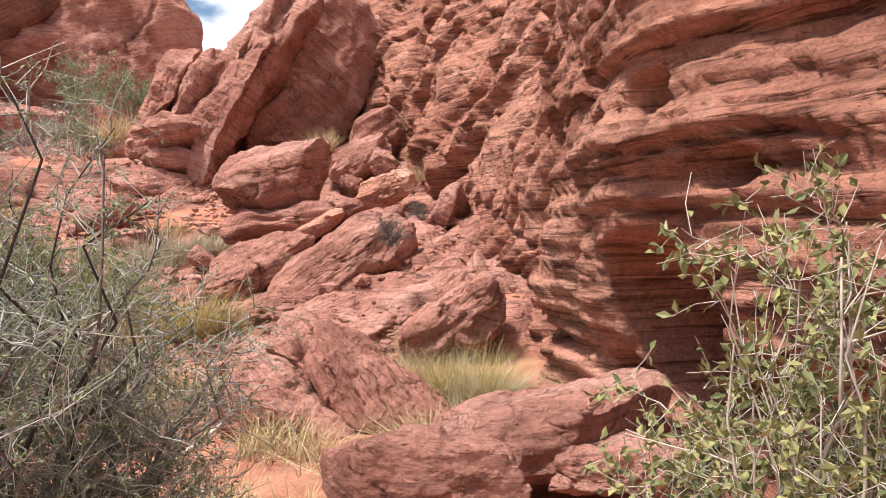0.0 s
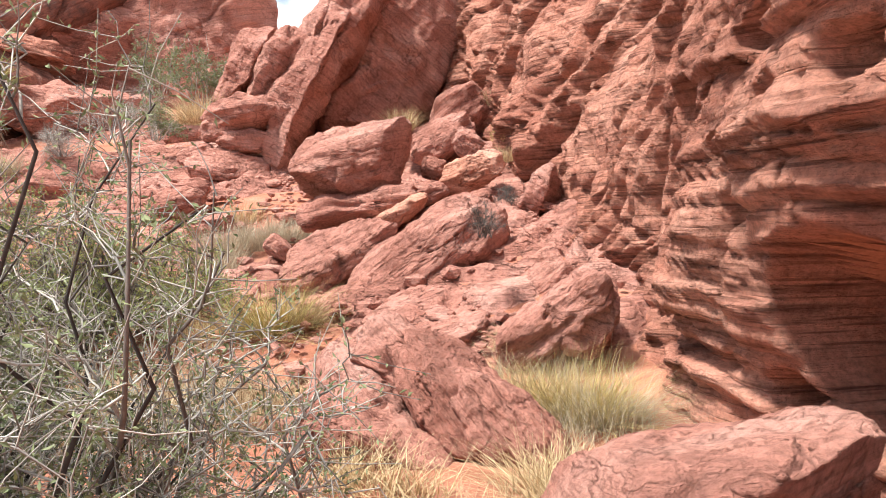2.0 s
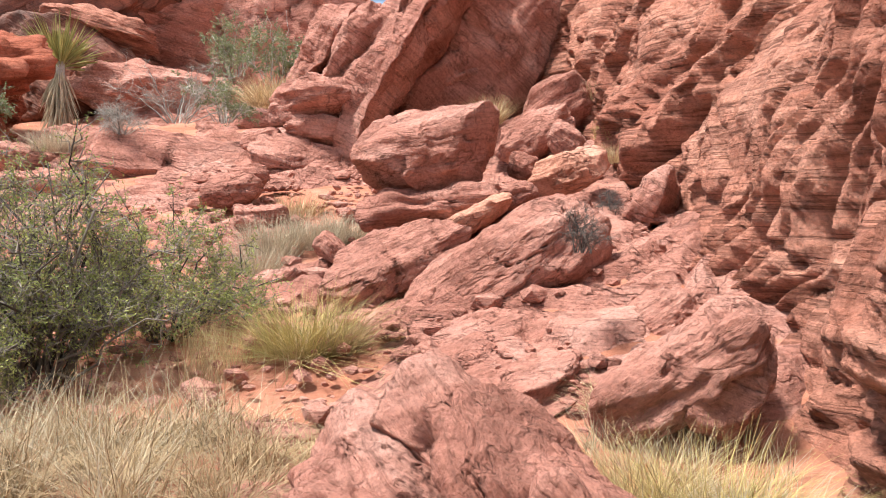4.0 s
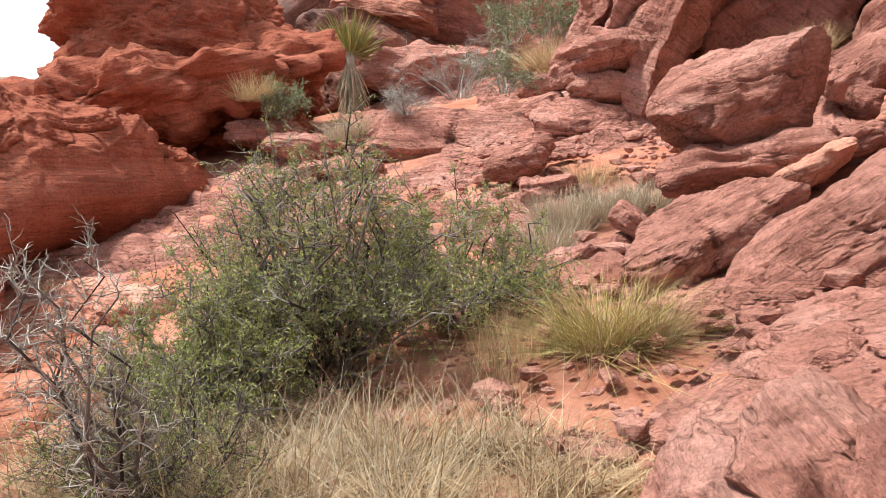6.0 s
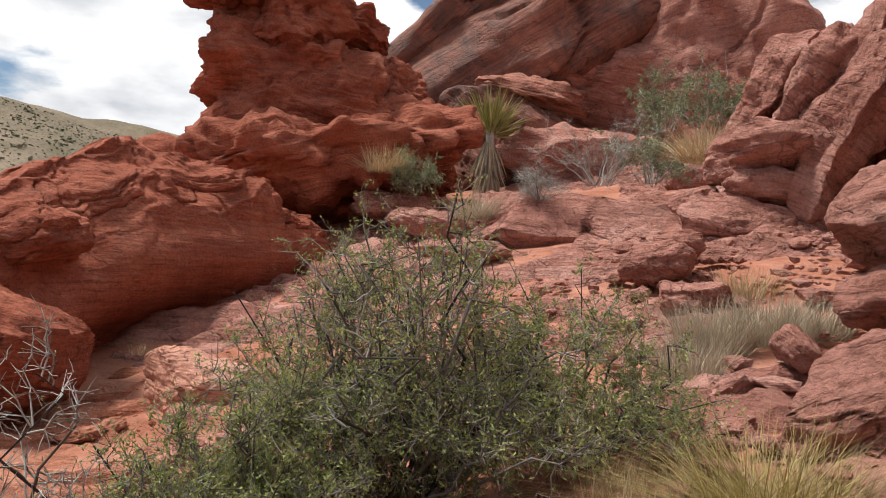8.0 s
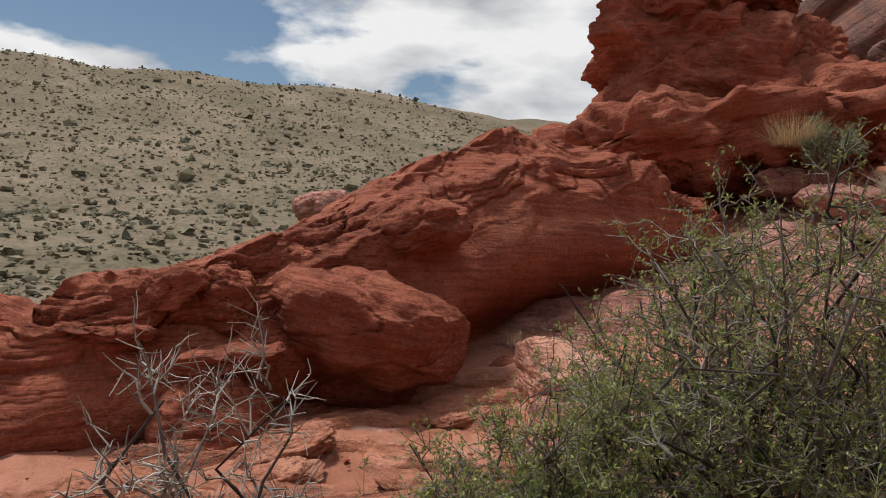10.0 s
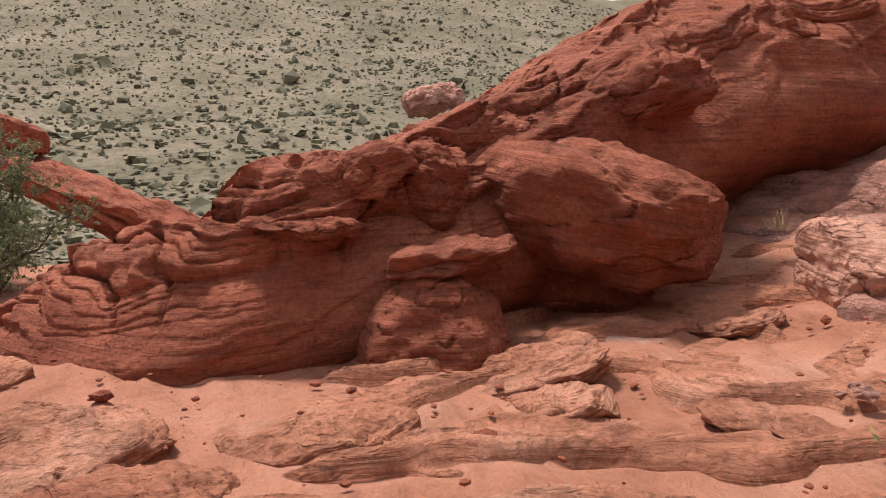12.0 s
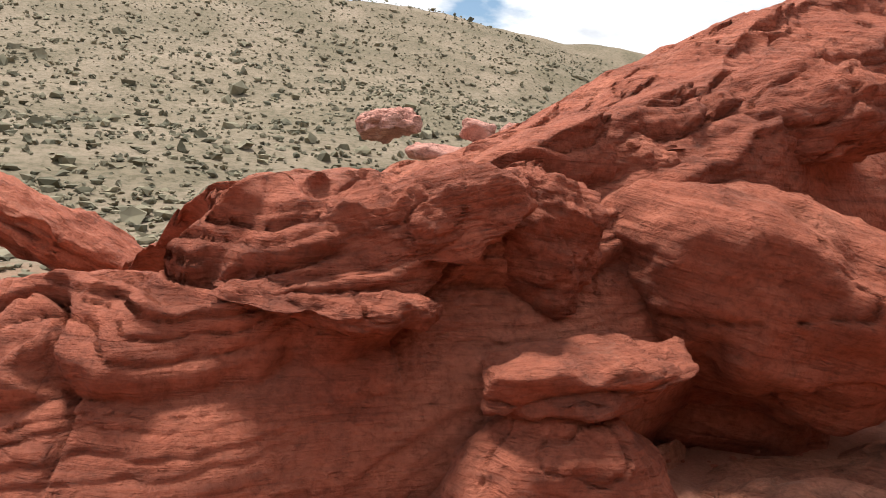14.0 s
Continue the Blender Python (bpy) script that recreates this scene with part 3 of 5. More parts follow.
rock("boulder", (-1.58, 12.74, 1.90), (0.68, 0.61, 0.31), (0, -20, 5), 123, "rough red boulder on the rubble slope", group="boulders on the slope")
rock("boulder", (-3.53, 11.74, 1.26), (0.36, 0.33, 0.30), (0, 30, 19), 130, "rough red boulder on the rubble slope", group="boulders on the slope")
rock("boulder", (-5.91, 14.00, 1.98), (0.89, 0.80, 0.48), (0, -10, 26), 137, "rough red boulder on the rubble slope", group="boulders on the slope")
rock("boulder", (-5.16, 13.29, 1.61), (0.82, 0.74, 0.37), (0, -5, 24), 144, "rough red boulder on the rubble slope", group="boulders on the slope")
rock("boulder", (-5.90, 14.55, 2.20), (0.59, 0.53, 0.42), (0, 0, 25), 151, "rough red boulder on the rubble slope", group="boulders on the slope")
rock("boulder", (0.02, 9.83, 0.70), (0.94, 0.85, 0.55), (0, -35, -7), 158, "tilted red sandstone block at the cliff foot", sub=6, group="boulders on the slope")
rock("boulder", (-0.15, 10.85, 0.92), (1.21, 1.08, 0.60), (0, -12, -5), 165, "tilted red sandstone block at the cliff foot", sub=6, group="boulders on the slope")
rock("boulder", (-5.63, 16.91, 3.83), (1.67, 1.34, 0.74), (0, -8, 20), 172, "rounded boulder in a pile", block=2.6, group="pile of boulders")
rock("boulder", (-5.67, 16.85, 3.22), (1.18, 0.94, 0.51), (0, 4, 20), 179, "rounded boulder in a pile", block=2.6, group="pile of boulders")
rock("boulder", (-5.98, 16.70, 2.69), (1.67, 1.34, 0.77), (0, 12, 22), 186, "rounded boulder in a pile", block=2.6, group="pile of boulders")
rock("boulder", (-5.11, 17.02, 2.63), (0.88, 0.71, 0.45), (0, 25, 18), 193, "rounded boulder in a pile", block=2.6, group="pile of boulders")
rock("boulder", (-6.13, 16.70, 3.52), (0.79, 0.63, 0.49), (0, -10, 22), 200, "rounded boulder in a pile", block=2.6, group="pile of boulders")
rock("boulder", (-6.59, 16.49, 2.99), (0.69, 0.55, 0.39), (0, -20, 24), 207, "rounded boulder in a pile", block=2.6, group="pile of boulders")
rock("rock_column", (-5.94, 17.95, 5.02), (0.84, 1.61, 1.79), (0, 27, 20), 214, "steep leaning red sandstone fin", sub=6, block=3.6, cuts=8, bed=0.025, bed_tilt=70, group="leaning fins")
rock("rock_column", (-5.32, 17.72, 4.51), (0.92, 2.21, 2.46), (0, 31, 18), 221, "steep leaning red sandstone fin", sub=6, block=3.6, cuts=8, bed=0.025, bed_tilt=70, group="leaning fins")
rock("rock_column", (-4.71, 17.62, 4.35), (0.95, 3.25, 3.62), (0, 26, 16), 228, "steep leaning red sandstone fin", sub=6, block=3.6, cuts=8, bed=0.025, bed_tilt=70, group="leaning fins")
rock("rock_column", (-4.27, 18.38, 5.16), (1.14, 3.93, 4.37), (0, 34, 13), 235, "steep leaning red sandstone fin", sub=6, block=3.6, cuts=8, bed=0.025, bed_tilt=70, group="leaning fins")
rock("rock_column", (-3.34, 20.00, 4.99), (2.5, 3.6, 4.9), (0, 38, 9), 242, "steep leaning red sandstone fin", sub=6, block=3.6, cuts=8, bed=0.025, bed_tilt=70, group="leaning fins")
rock("rock_column", (-3.96, 19.16, 4.02), (0.98, 2.55, 2.83), (0, 43, 12), 249, "steep leaning red sandstone fin", sub=6, block=3.6, cuts=8, bed=0.025, bed_tilt=70, group="leaning fins")
rock("rock_column", (-2.33, 20.90, 4.73), (2.20, 2.71, 3.01), (0, 46, 5), 256, "steep leaning red sandstone fin", sub=6, block=3.6, cuts=8, bed=0.025, bed_tilt=70, group="leaning fins")
for place, size, turn, seed in (((-1.42, 6.75, 0.16), (0.95, 1.0, 0.72), (8, 33, 12), 263), ((-1.02, 6.85, 0.34), (1.15, 0.85, 0.62), (-6, 47, 6), 264), ((-0.66, 6.62, 0.28), (1.25, 0.95, 0.50), (5, 50, -4), 265),
                                ((-0.34, 6.38, 0.14), (1.05, 0.8, 0.42), (0, 42, -8), 266), ((-1.12, 6.22, 0.06), (1.3, 0.9, 0.48), (14, 24, 15), 267)):
    rock("rock_slab", place, size, turn, seed, "leaning weathered sandstone slab beside the path", sub=6, block=3.4, cuts=9, bed=0.03, bed_n=6.0, bed_tilt=4, rough=0.05, group="leaning slabs beside the path")
rock("rock_ledge", (-1.45, 8.75, 0.22), (1.9, 1.7, 0.62), (-4, -16, 10), 268, "thin-bedded sandstone ramp stepping up from the sand", sub=6, block=2.8, cuts=5, bed=0.035, bed_n=9.0, bed_tilt=-8, rough=0.035)
rock("rock_slab", (0.50, 4.44, 0.35), (1.49, 1.05, 0.51), (0, -10, -11), 270, "broad flat sandstone slab with a shaded edge", sub=6, block=3.6, cuts=8, bed=0.02, rough=0.035)
rock("rock_slab", (0.77, 3.95, 0.34), (0.76, 0.46, 0.25), (0, -4, -17), 277, "low sandstone slab", sub=6, block=3.6)
rock("rock_slab", (-0.13, 3.28, 0.50), (0.79, 0.47, 0.35), (0, 6, 2), 284, "red slab half sunk beside the path", sub=6, block=3.0, cuts=8)
rock("boulder", (0.05, 8.06, 0.66), (1.15, 0.85, 0.52), (0, -38, -3), 291, "tilted sandstone boulder at the cliff foot", sub=6, block=3.2)
rock("boulder", (0.32, 7.86, 0.73), (0.46, 0.53, 0.66), (0, 20, -5), 298, "sandstone boulder at the cliff foot")
rock("boulder", (-1.90, 7.04, 0.31), (0.25, 0.22, 0.22), (0, 10, 18), 305, "jagged red stone beside the path", group="stones beside the path", rest=True)
rock("boulder", (-1.87, 7.27, 0.37), (0.22, 0.20, 0.22), (0, 30, 17), 312, "jagged red stone beside the path", group="stones beside the path", rest=True)
rock("boulder", (-1.33, 6.94, 0.39), (0.55, 0.49, 0.36), (0, 25, 10), 319, "jagged red stone beside the path", group="stones beside the path", rest=True)
rock("boulder", (-1.09, 7.67, 0.36), (0.17, 0.15, 0.17), (0, 0, 5), 326, "jagged red stone beside the path", group="stones beside the path", rest=True)
rock("boulder", (-0.89, 6.69, 0.48), (0.38, 0.34, 0.19), (0, -20, 3), 333, "jagged red stone beside the path", group="stones beside the path", rest=True)
rock("boulder", (-3.01, 8.24, 0.46), (0.15, 0.13, 0.09), (0, 0, 26), 340, "jagged red stone beside the path", group="stones beside the path", rest=True)
rock("flat_stone", (-2.55, 8.09, 0.38), (0.48, 0.48, 0.12), (0, 0, 22), 347, "flat stone sunk in the sand", sub=4, group="stones beside the path", rest=True)
rock("flat_stone", (-1.97, 6.59, 0.39), (0.25, 0.25, 0.08), (0, 0, 22), 354, "flat stone sunk in the sand", sub=4, group="stones beside the path", rest=True)
rock("flat_stone", (-3.78, 9.13, 0.51), (0.11, 0.11, 0.07), (0, 0, 28), 361, "small white stone on the sand", material=ROCK_P, sub=4, group="stones beside the path", rest=True)
rock("boulder", (1.58, 7.18, -0.02), (0.27, 0.25, 0.20), (0, 0, -16), 368, "small red stone on the sand", sub=4, group="stones beside the path", rest=True)
rock("boulder", (-2.07, 7.02, 0.10), (0.32, 0.29, 0.18), (0, 0, 16), 375, "small red stone on the sand", sub=4, group="stones beside the path", rest=True)
rock("boulder", (-2.27, 7.00, -0.13), (0.37, 0.33, 0.18), (0, 5, 17), 382, "small red stone on the sand", sub=4, group="stones beside the path", rest=True)
rock("rock_slab", (-8.73, 17.26, 2.54), (4.79, 2.39, 1.20), (0, 3, 30), 389, "long smooth red slab below the yucca", sub=6, block=3.0, cuts=4, bed=0.01, rough=0.03)
rock("boulder", (-15.35, 22.44, 5.25), (3.46, 2.76, 3.31), (0, 28, 38), 396, "big boulder behind the yucca", sub=6, material=ROCK_D)
rock("rock_slab", (-14.31, 23.03, 6.73), (2.95, 2.36, 0.87), (0, 9, 35), 403, "jutting layered slab over a dark gap", material=ROCK_B, bed=0.05)
rock("rock_block", (-16.31, 26.25, 8.86), (10.56, 6.34, 3.63), (0, -33, 34), 410, "huge leaning sandstone block dark with varnish", sub=6, block=4.5, cuts=3, material=ROCK_D, bed=0.008, rough=0.02)
rock("rock_block", (-18.14, 24.25, 8.98), (7.75, 4.65, 2.19), (0, -45, 40), 417, "huge leaning sandstone block dark with varnish", sub=6, block=4.5, cuts=3, material=ROCK_D, bed=0.01, rough=0.025)
rock("rock_block", (-16.21, 30.02, 10.71), (4.66, 2.79, 3.94), (0, -20, 30), 424, "steep red rock face", sub=6, block=4.0, cuts=5)
rock("boulder", (-14.36, 27.68, 6.68), (4.74, 3.32, 3.16), (0, -20, 29), 431, "sloping red rock above the brush", sub=6)
rock("boulder", (-15.07, 25.70, 5.52), (4.02, 2.81, 1.85), (0, 8, 33), 438, "sloping red rock above the brush", sub=6)
rock("boulder", (-16.42, 21.67, 5.24), (1.62, 1.30, 1.62), (0, 0, 42), 445, "dark red boulder in the brush", material=ROCK_D)
rock("boulder", (-16.89, 20.86, 5.84), (1.33, 1.06, 1.18), (0, 10, 44), 452, "dark red boulder in the brush", material=ROCK_D)
rock("rock_tower", (-17.28, 15.23, 9.14), (3.38, 2.87, 3.12), (0, 0, 57), 459, "pitted red sandstone tower above the wall", material=ROCK_W, sub=6, bed=0.06, bed_n=7.0, bed_tilt=-15, rough=0.15, group="pinnacle")
rock("rock_tower", (-16.69, 16.31, 7.54), (3.25, 2.76, 2.86), (0, 5, 53), 466, "pitted red sandstone tower above the wall", material=ROCK_W, sub=6, bed=0.06, bed_n=7.0, bed_tilt=-15, rough=0.15, group="pinnacle")
rock("rock_tower", (-16.04, 17.35, 7.56), (2.60, 2.21, 1.10), (0, 14, 49), 473, "pitted red sandstone tower above the wall", material=ROCK_W, sub=6, bed=0.06, bed_n=7.0, bed_tilt=-15, rough=0.15, group="pinnacle")
rock("rock_tower", (-16.70, 16.42, 6.24), (3.38, 2.87, 2.60), (0, 0, 53), 480, "pitted red sandstone tower above the wall", material=ROCK_W, sub=6, bed=0.06, bed_n=7.0, bed_tilt=-15, rough=0.15, group="pinnacle")
rock("rock_shoulder", (-16.77, 16.41, 5.00), (4.03, 3.42, 1.95), (0, -25, 54), 487, "knobbly layered rock at the tower's foot", material=ROCK_W, sub=6, bed=0.06, bed_n=7.0, bed_tilt=-15, rough=0.15, group="pinnacle")
rock("rock_shoulder", (-16.15, 17.37, 5.47), (4.29, 3.64, 2.47), (0, 8, 50), 494, "knobbly layered rock at the tower's foot", material=ROCK_W, sub=6, bed=0.06, bed_n=7.0, bed_tilt=-15, rough=0.15, group="pinnacle")
rock("rock_shoulder", (-15.35, 18.59, 6.03), (1.69, 1.44, 1.56), (0, 20, 46), 501, "knobbly layered rock at the tower's foot", material=ROCK_W, sub=6, bed=0.06, bed_n=7.0, bed_tilt=-15, rough=0.15, group="pinnacle")
rock("rock_shoulder", (-16.57, 16.81, 4.19), (6.76, 5.74, 2.21), (0, -12, 52), 508, "knobbly layered rock at the tower's foot", material=ROCK_W, sub=6, bed=0.06, bed_n=7.0, bed_tilt=-15, rough=0.15, group="pinnacle")
rock("rock_shoulder", (-15.81, 18.05, 3.90), (4.29, 3.64, 1.43), (0, -6, 48), 515, "knobbly layered rock at the tower's foot", material=ROCK_W, sub=6, bed=0.06, bed_n=7.0, bed_tilt=-15, rough=0.15, group="pinnacle")
rock("rock_shoulder", (-15.33, 18.88, 3.19), (3.38, 2.87, 1.04), (0, 0, 45), 522, "knobbly layered rock at the tower's foot", material=ROCK_W, sub=6, bed=0.06, bed_n=7.0, bed_tilt=-15, rough=0.15, group="pinnacle")
rock("rock_slab", (-14.59, 17.07, 4.90), (1.07, 0.86, 0.29), (0, 0, 48), 529, "flat caprock on the tower's foot", sub=4, material=ROCK_W)
rock("boulder", (-13.62, 28.04, 7.07), (8.72, 6.11, 4.17), (0, 10, 28), 536, "sloping red rock at the head of the gully", sub=6)
rock("boulder", (-10.38, 27.18, 7.86), (4.57, 4.06, 5.79), (0, -10, 22), 543, "sloping red rock at the head of the gully", sub=6)
rock("boulder", (-12.38, 22.99, 4.68), (4.64, 3.24, 1.70), (0, 5, 31), 550, "sloping red rock at the head of the gully", sub=6)
rock("boulder", (-16.32, 28.17, 8.09), (6.49, 4.54, 3.93), (0, 15, 33), 557, "sloping red rock at the head of the gully", sub=6)
rock("boulder", (-9.04, 20.98, 3.83), (2.40, 1.68, 0.80), (0, -5, 26), 564, "sloping red rock at the head of the gully", sub=6)
rock("rock_ledge", (-10.85, 18.10, 3.10), (2.39, 1.67, 0.48), (0, 4, 35), 571, "low red ledge below the yucca")
rock("rock_ledge", (-11.38, 16.26, 2.60), (1.96, 1.37, 0.54), (0, 8, 40), 578, "low red ledge below the yucca")
rock("rock_ledge", (-13.15, 16.69, 3.03), (1.62, 1.14, 0.58), (0, 5, 44), 585, "low red ledge below the yucca")
rock("rock_ledge", (-9.56, 14.77, 2.08), (1.52, 1.06, 0.38), (0, 0, 38), 592, "low red ledge below the yucca")
rock("wall_block", (-9.91, 5.61, 1.15), (1.09, 0.76, 0.38), (0, -16, 76), 599, "weathered knob of layered rock on the wall", sub=6, block=3.0, cuts=7, bed=0.045, bed_n=5, rough=0.07, bed_tilt=5, material=ROCK_W, group="rock wall knobs")
rock("wall_block", (-10.01, 6.29, 1.08), (0.66, 0.50, 0.71), (0, 8, 67), 606, "weathered knob of layered rock on the wall", sub=6, block=3.0, cuts=7, bed=0.045, bed_n=5, rough=0.07, bed_tilt=5, material=ROCK_W, group="rock wall knobs")
rock("wall_block", (-9.68, 5.25, 0.84), (0.88, 0.62, 0.16), (0, 3, 82), 613, "weathered knob of layered rock on the wall", sub=6, block=3.0, cuts=7, bed=0.045, bed_n=5, rough=0.07, bed_tilt=5, material=ROCK_W, group="rock wall knobs")
rock("wall_block", (-11.00, 6.97, 1.52), (1.47, 1.03, 0.28), (0, -10, 64), 620, "weathered knob of layered rock on the wall", sub=6, block=3.0, cuts=7, bed=0.045, bed_n=5, rough=0.07, bed_tilt=5, material=ROCK_W, group="rock wall knobs")
rock("wall_block", (-11.20, 8.43, 1.80), (1.89, 1.32, 0.90), (0, -14, 52), 627, "weathered knob of layered rock on the wall", sub=6, block=3.0, cuts=7, bed=0.045, bed_n=5, rough=0.07, bed_tilt=5, material=ROCK_W, group="rock wall knobs")
rock("wall_block", (-10.51, 7.14, 1.39), (0.58, 0.41, 0.55), (0, 5, 60), 634, "weathered knob of layered rock on the wall", sub=6, block=3.0, cuts=7, bed=0.045, bed_n=5, rough=0.07, bed_tilt=5, material=ROCK_W, group="rock wall knobs")
rock("wall_block", (-10.20, 4.95, 0.90), (0.68, 0.47, 0.23), (0, -20, 87), 641, "weathered knob of layered rock on the wall", sub=6, block=3.0, cuts=7, bed=0.045, bed_n=5, rough=0.07, bed_tilt=5, material=ROCK_W, group="rock wall knobs")
rock("wall_block", (-12.63, 10.51, 2.52), (1.58, 1.11, 0.84), (0, -20, 46), 648, "weathered knob of layered rock on the wall", sub=6, block=3.0, cuts=7, bed=0.045, bed_n=5, rough=0.07, bed_tilt=5, material=ROCK_W, group="rock wall knobs")
rock("boulder", (-10.10, 7.95, 0.74), (2.40, 1.55, 1.16), (0, 10, 62), 655, "big rounded boulder with an undercut nose", sub=6, block=2.3, cuts=4, taper=0.34, flare=-0.30, bed=0.02, rough=0.06, material=ROCK_W)
rock("boulder", (-10.75, 7.75, 0.15), (1.75, 1.2, 0.72), (0, 4, 64), 662, "undercut red rock base at the wall foot", sub=6, block=2.4, cuts=3, rough=0.03, material=ROCK_W)
rock("rock_pedestal", (-9.30, 6.20, 0.12), (1.05, 0.85, 0.86), (0, 0, 75), 669, "mushroom-like rock pedestal by the wall", sub=6, flare=0.42, block=2.3, cuts=3, bed=0.02, rough=0.04, material=ROCK_W)
rock("rock_slab", (-9.46, 6.40, 0.60), (0.95, 0.8, 0.24), (0, -8, 74), 676, "flat layered cap on a pedestal", block=3.6, bed=0.05, bed_n=3, material=ROCK_W)
rock("rock_ledge", (-8.51, 6.66, 0.03), (1.10, 0.89, 0.27), (0, -20, 68), 683, "low layered ledge rising from the sand", sub=6, block=2.4, cuts=3, bed=0.05, bed_n=9, bed_tilt=10, material=ROCK_S, rest=True, group="ledges in the hollow")
rock("rock_ledge", (-7.86, 6.63, -0.08), (0.70, 0.56, 0.23), (0, -18, 64), 690, "low layered ledge rising from the sand", sub=6, block=2.4, cuts=3, bed=0.05, bed_n=9, bed_tilt=10, material=ROCK_S, rest=True, group="ledges in the hollow")
rock("rock_ledge", (-9.17, 8.56, 0.19), (0.77, 0.62, 0.18), (0, -14, 53), 697, "low layered ledge rising from the sand", sub=6, block=2.4, cuts=3, bed=0.05, bed_n=9, bed_tilt=10, material=ROCK_S, rest=True, group="ledges in the hollow")
rock("rock_ledge", (-9.44, 8.07, 0.13), (0.33, 0.26, 0.08), (0, -20, 59), 704, "low layered ledge rising from the sand", sub=6, block=2.4, cuts=3, bed=0.05, bed_n=9, bed_tilt=10, material=ROCK_S, rest=True, group="ledges in the hollow")
rock("boulder", (-9.03, 9.69, 0.38), (1.26, 1.01, 0.88), (0, 6, 45), 711, "broken sandstone boulder in the hollow", sub=6, block=3.0, cuts=9, bed=0.03, material=ROCK_P)
rock("boulder", (-8.52, 9.46, 0.04), (0.73, 0.59, 0.50), (0, 0, 43), 718, "broken sandstone boulder in the hollow")
rock("flat_stone", (-7.71, 7.73, -0.08), (0.61, 0.49, 0.14), (0, 10, 51), 725, "smooth stone half sunk in the sand", block=2.4, cuts=3, bed=0.01, rest=True, material=ROCK_S)
rock("flat_stone", (-7.32, 7.55, -0.19), (0.60, 0.48, 0.13), (0, 10, 49), 732, "smooth stone half sunk in the sand", block=2.4, cuts=3, bed=0.01, rest=True, material=ROCK_S)
rock("flat_stone", (-7.06, 7.69, -0.20), (0.45, 0.36, 0.08), (0, 10, 45), 739, "smooth stone half sunk in the sand", block=2.4, cuts=3, bed=0.01, rest=True, material=ROCK_S)
rock("rock_ledge", (-7.77, 3.66, -0.16), (1.68, 1.16, 0.35), (0, 3, 106), 746, "stepped sandstone ledge across the hollow", sub=6, block=3.2, cuts=4, bed=0.06, bed_n=9, bed_tilt=-5, material=ROCK_S, rest=True, group="ledges in the hollow")
rock("rock_ledge", (-9.11, 2.94, -0.01), (1.17, 0.80, 0.27), (0, 4, 109), 753, "stepped sandstone ledge across the hollow", sub=6, block=3.2, cuts=4, bed=0.06, bed_n=9, bed_tilt=-5, material=ROCK_S, rest=True, group="ledges in the hollow")
rock("rock_ledge", (-7.04, 4.48, -0.10), (0.84, 0.57, 0.17), (0, 12, 99), 760, "stepped sandstone ledge across the hollow", sub=6, block=3.2, cuts=4, bed=0.06, bed_n=9, bed_tilt=-5, material=ROCK_S, rest=True, group="ledges in the hollow")
rock("rock_ledge", (-7.74, 5.21, -0.08), (0.99, 0.68, 0.17), (0, -5, 90), 767, "stepped sandstone ledge across the hollow", sub=6, block=3.2, cuts=4, bed=0.06, bed_n=9, bed_tilt=-5, material=ROCK_S, rest=True, group="ledges in the hollow")
rock("boulder", (-20.74, -1.26, 2.25), (1.55, 1.91, 2.39), (0, -50, 110), 774, "red boulder above the brush", sub=6, material=ROCK_W)
rock("boulder", (-20.47, 0.16, 1.68), (1.79, 1.43, 0.96), (0, 20, 106), 781, "red boulder above the brush", sub=6, material=ROCK_W)
rock("boulder", (-20.02, 2.18, 0.18), (4.06, 3.25, 0.84), (0, 27, 100), 788, "red boulder above the brush", sub=6, material=ROCK_W)
rock("boulder", (-21.11, -0.96, 1.30), (1.97, 1.57, 1.35), (0, 30, 108), 795, "red boulder above the brush", sub=6, material=ROCK_W)
rock("boulder", (-66.45, 18.63, 4.44), (5.1, 4.39, 2.50), (0, -6, 78), 802, "lone red boulder at the foot of the hill", sub=6, block=2.1, rough=0.09)
rock("boulder", (-35.04, 14.73, 2.87), (1.26, 1.14, 0.84), (0, 6, 71), 809, "distant red boulder behind the wall", sub=4)
rock("boulder", (-34.60, 16.14, 2.86), (1.47, 1.33, 0.76), (0, 6, 68), 816, "distant red boulder behind the wall", sub=4)
rock("boulder", (-35.00, 14.48, 1.74), (4.21, 3.79, 0.84), (0, 6, 71), 823, "distant red boulder behind the wall", sub=4)
rock("boulder", (-34.33, 17.05, 3.00), (1.26, 1.14, 0.42), (0, 6, 66), 830, "distant red boulder behind the wall", sub=4)


# ---- plants ----
def empty_thing(name, x, y, sink=0.03, z=None):
    ob = new(name)
    ob.location = (x, y, (ground_at(x, y) if z is None else z) - sink)
    return ob


def child(name, me, parent, label=""):
    ob = new(name, me)
    ob.parent = parent
    return tagged(ob, label)


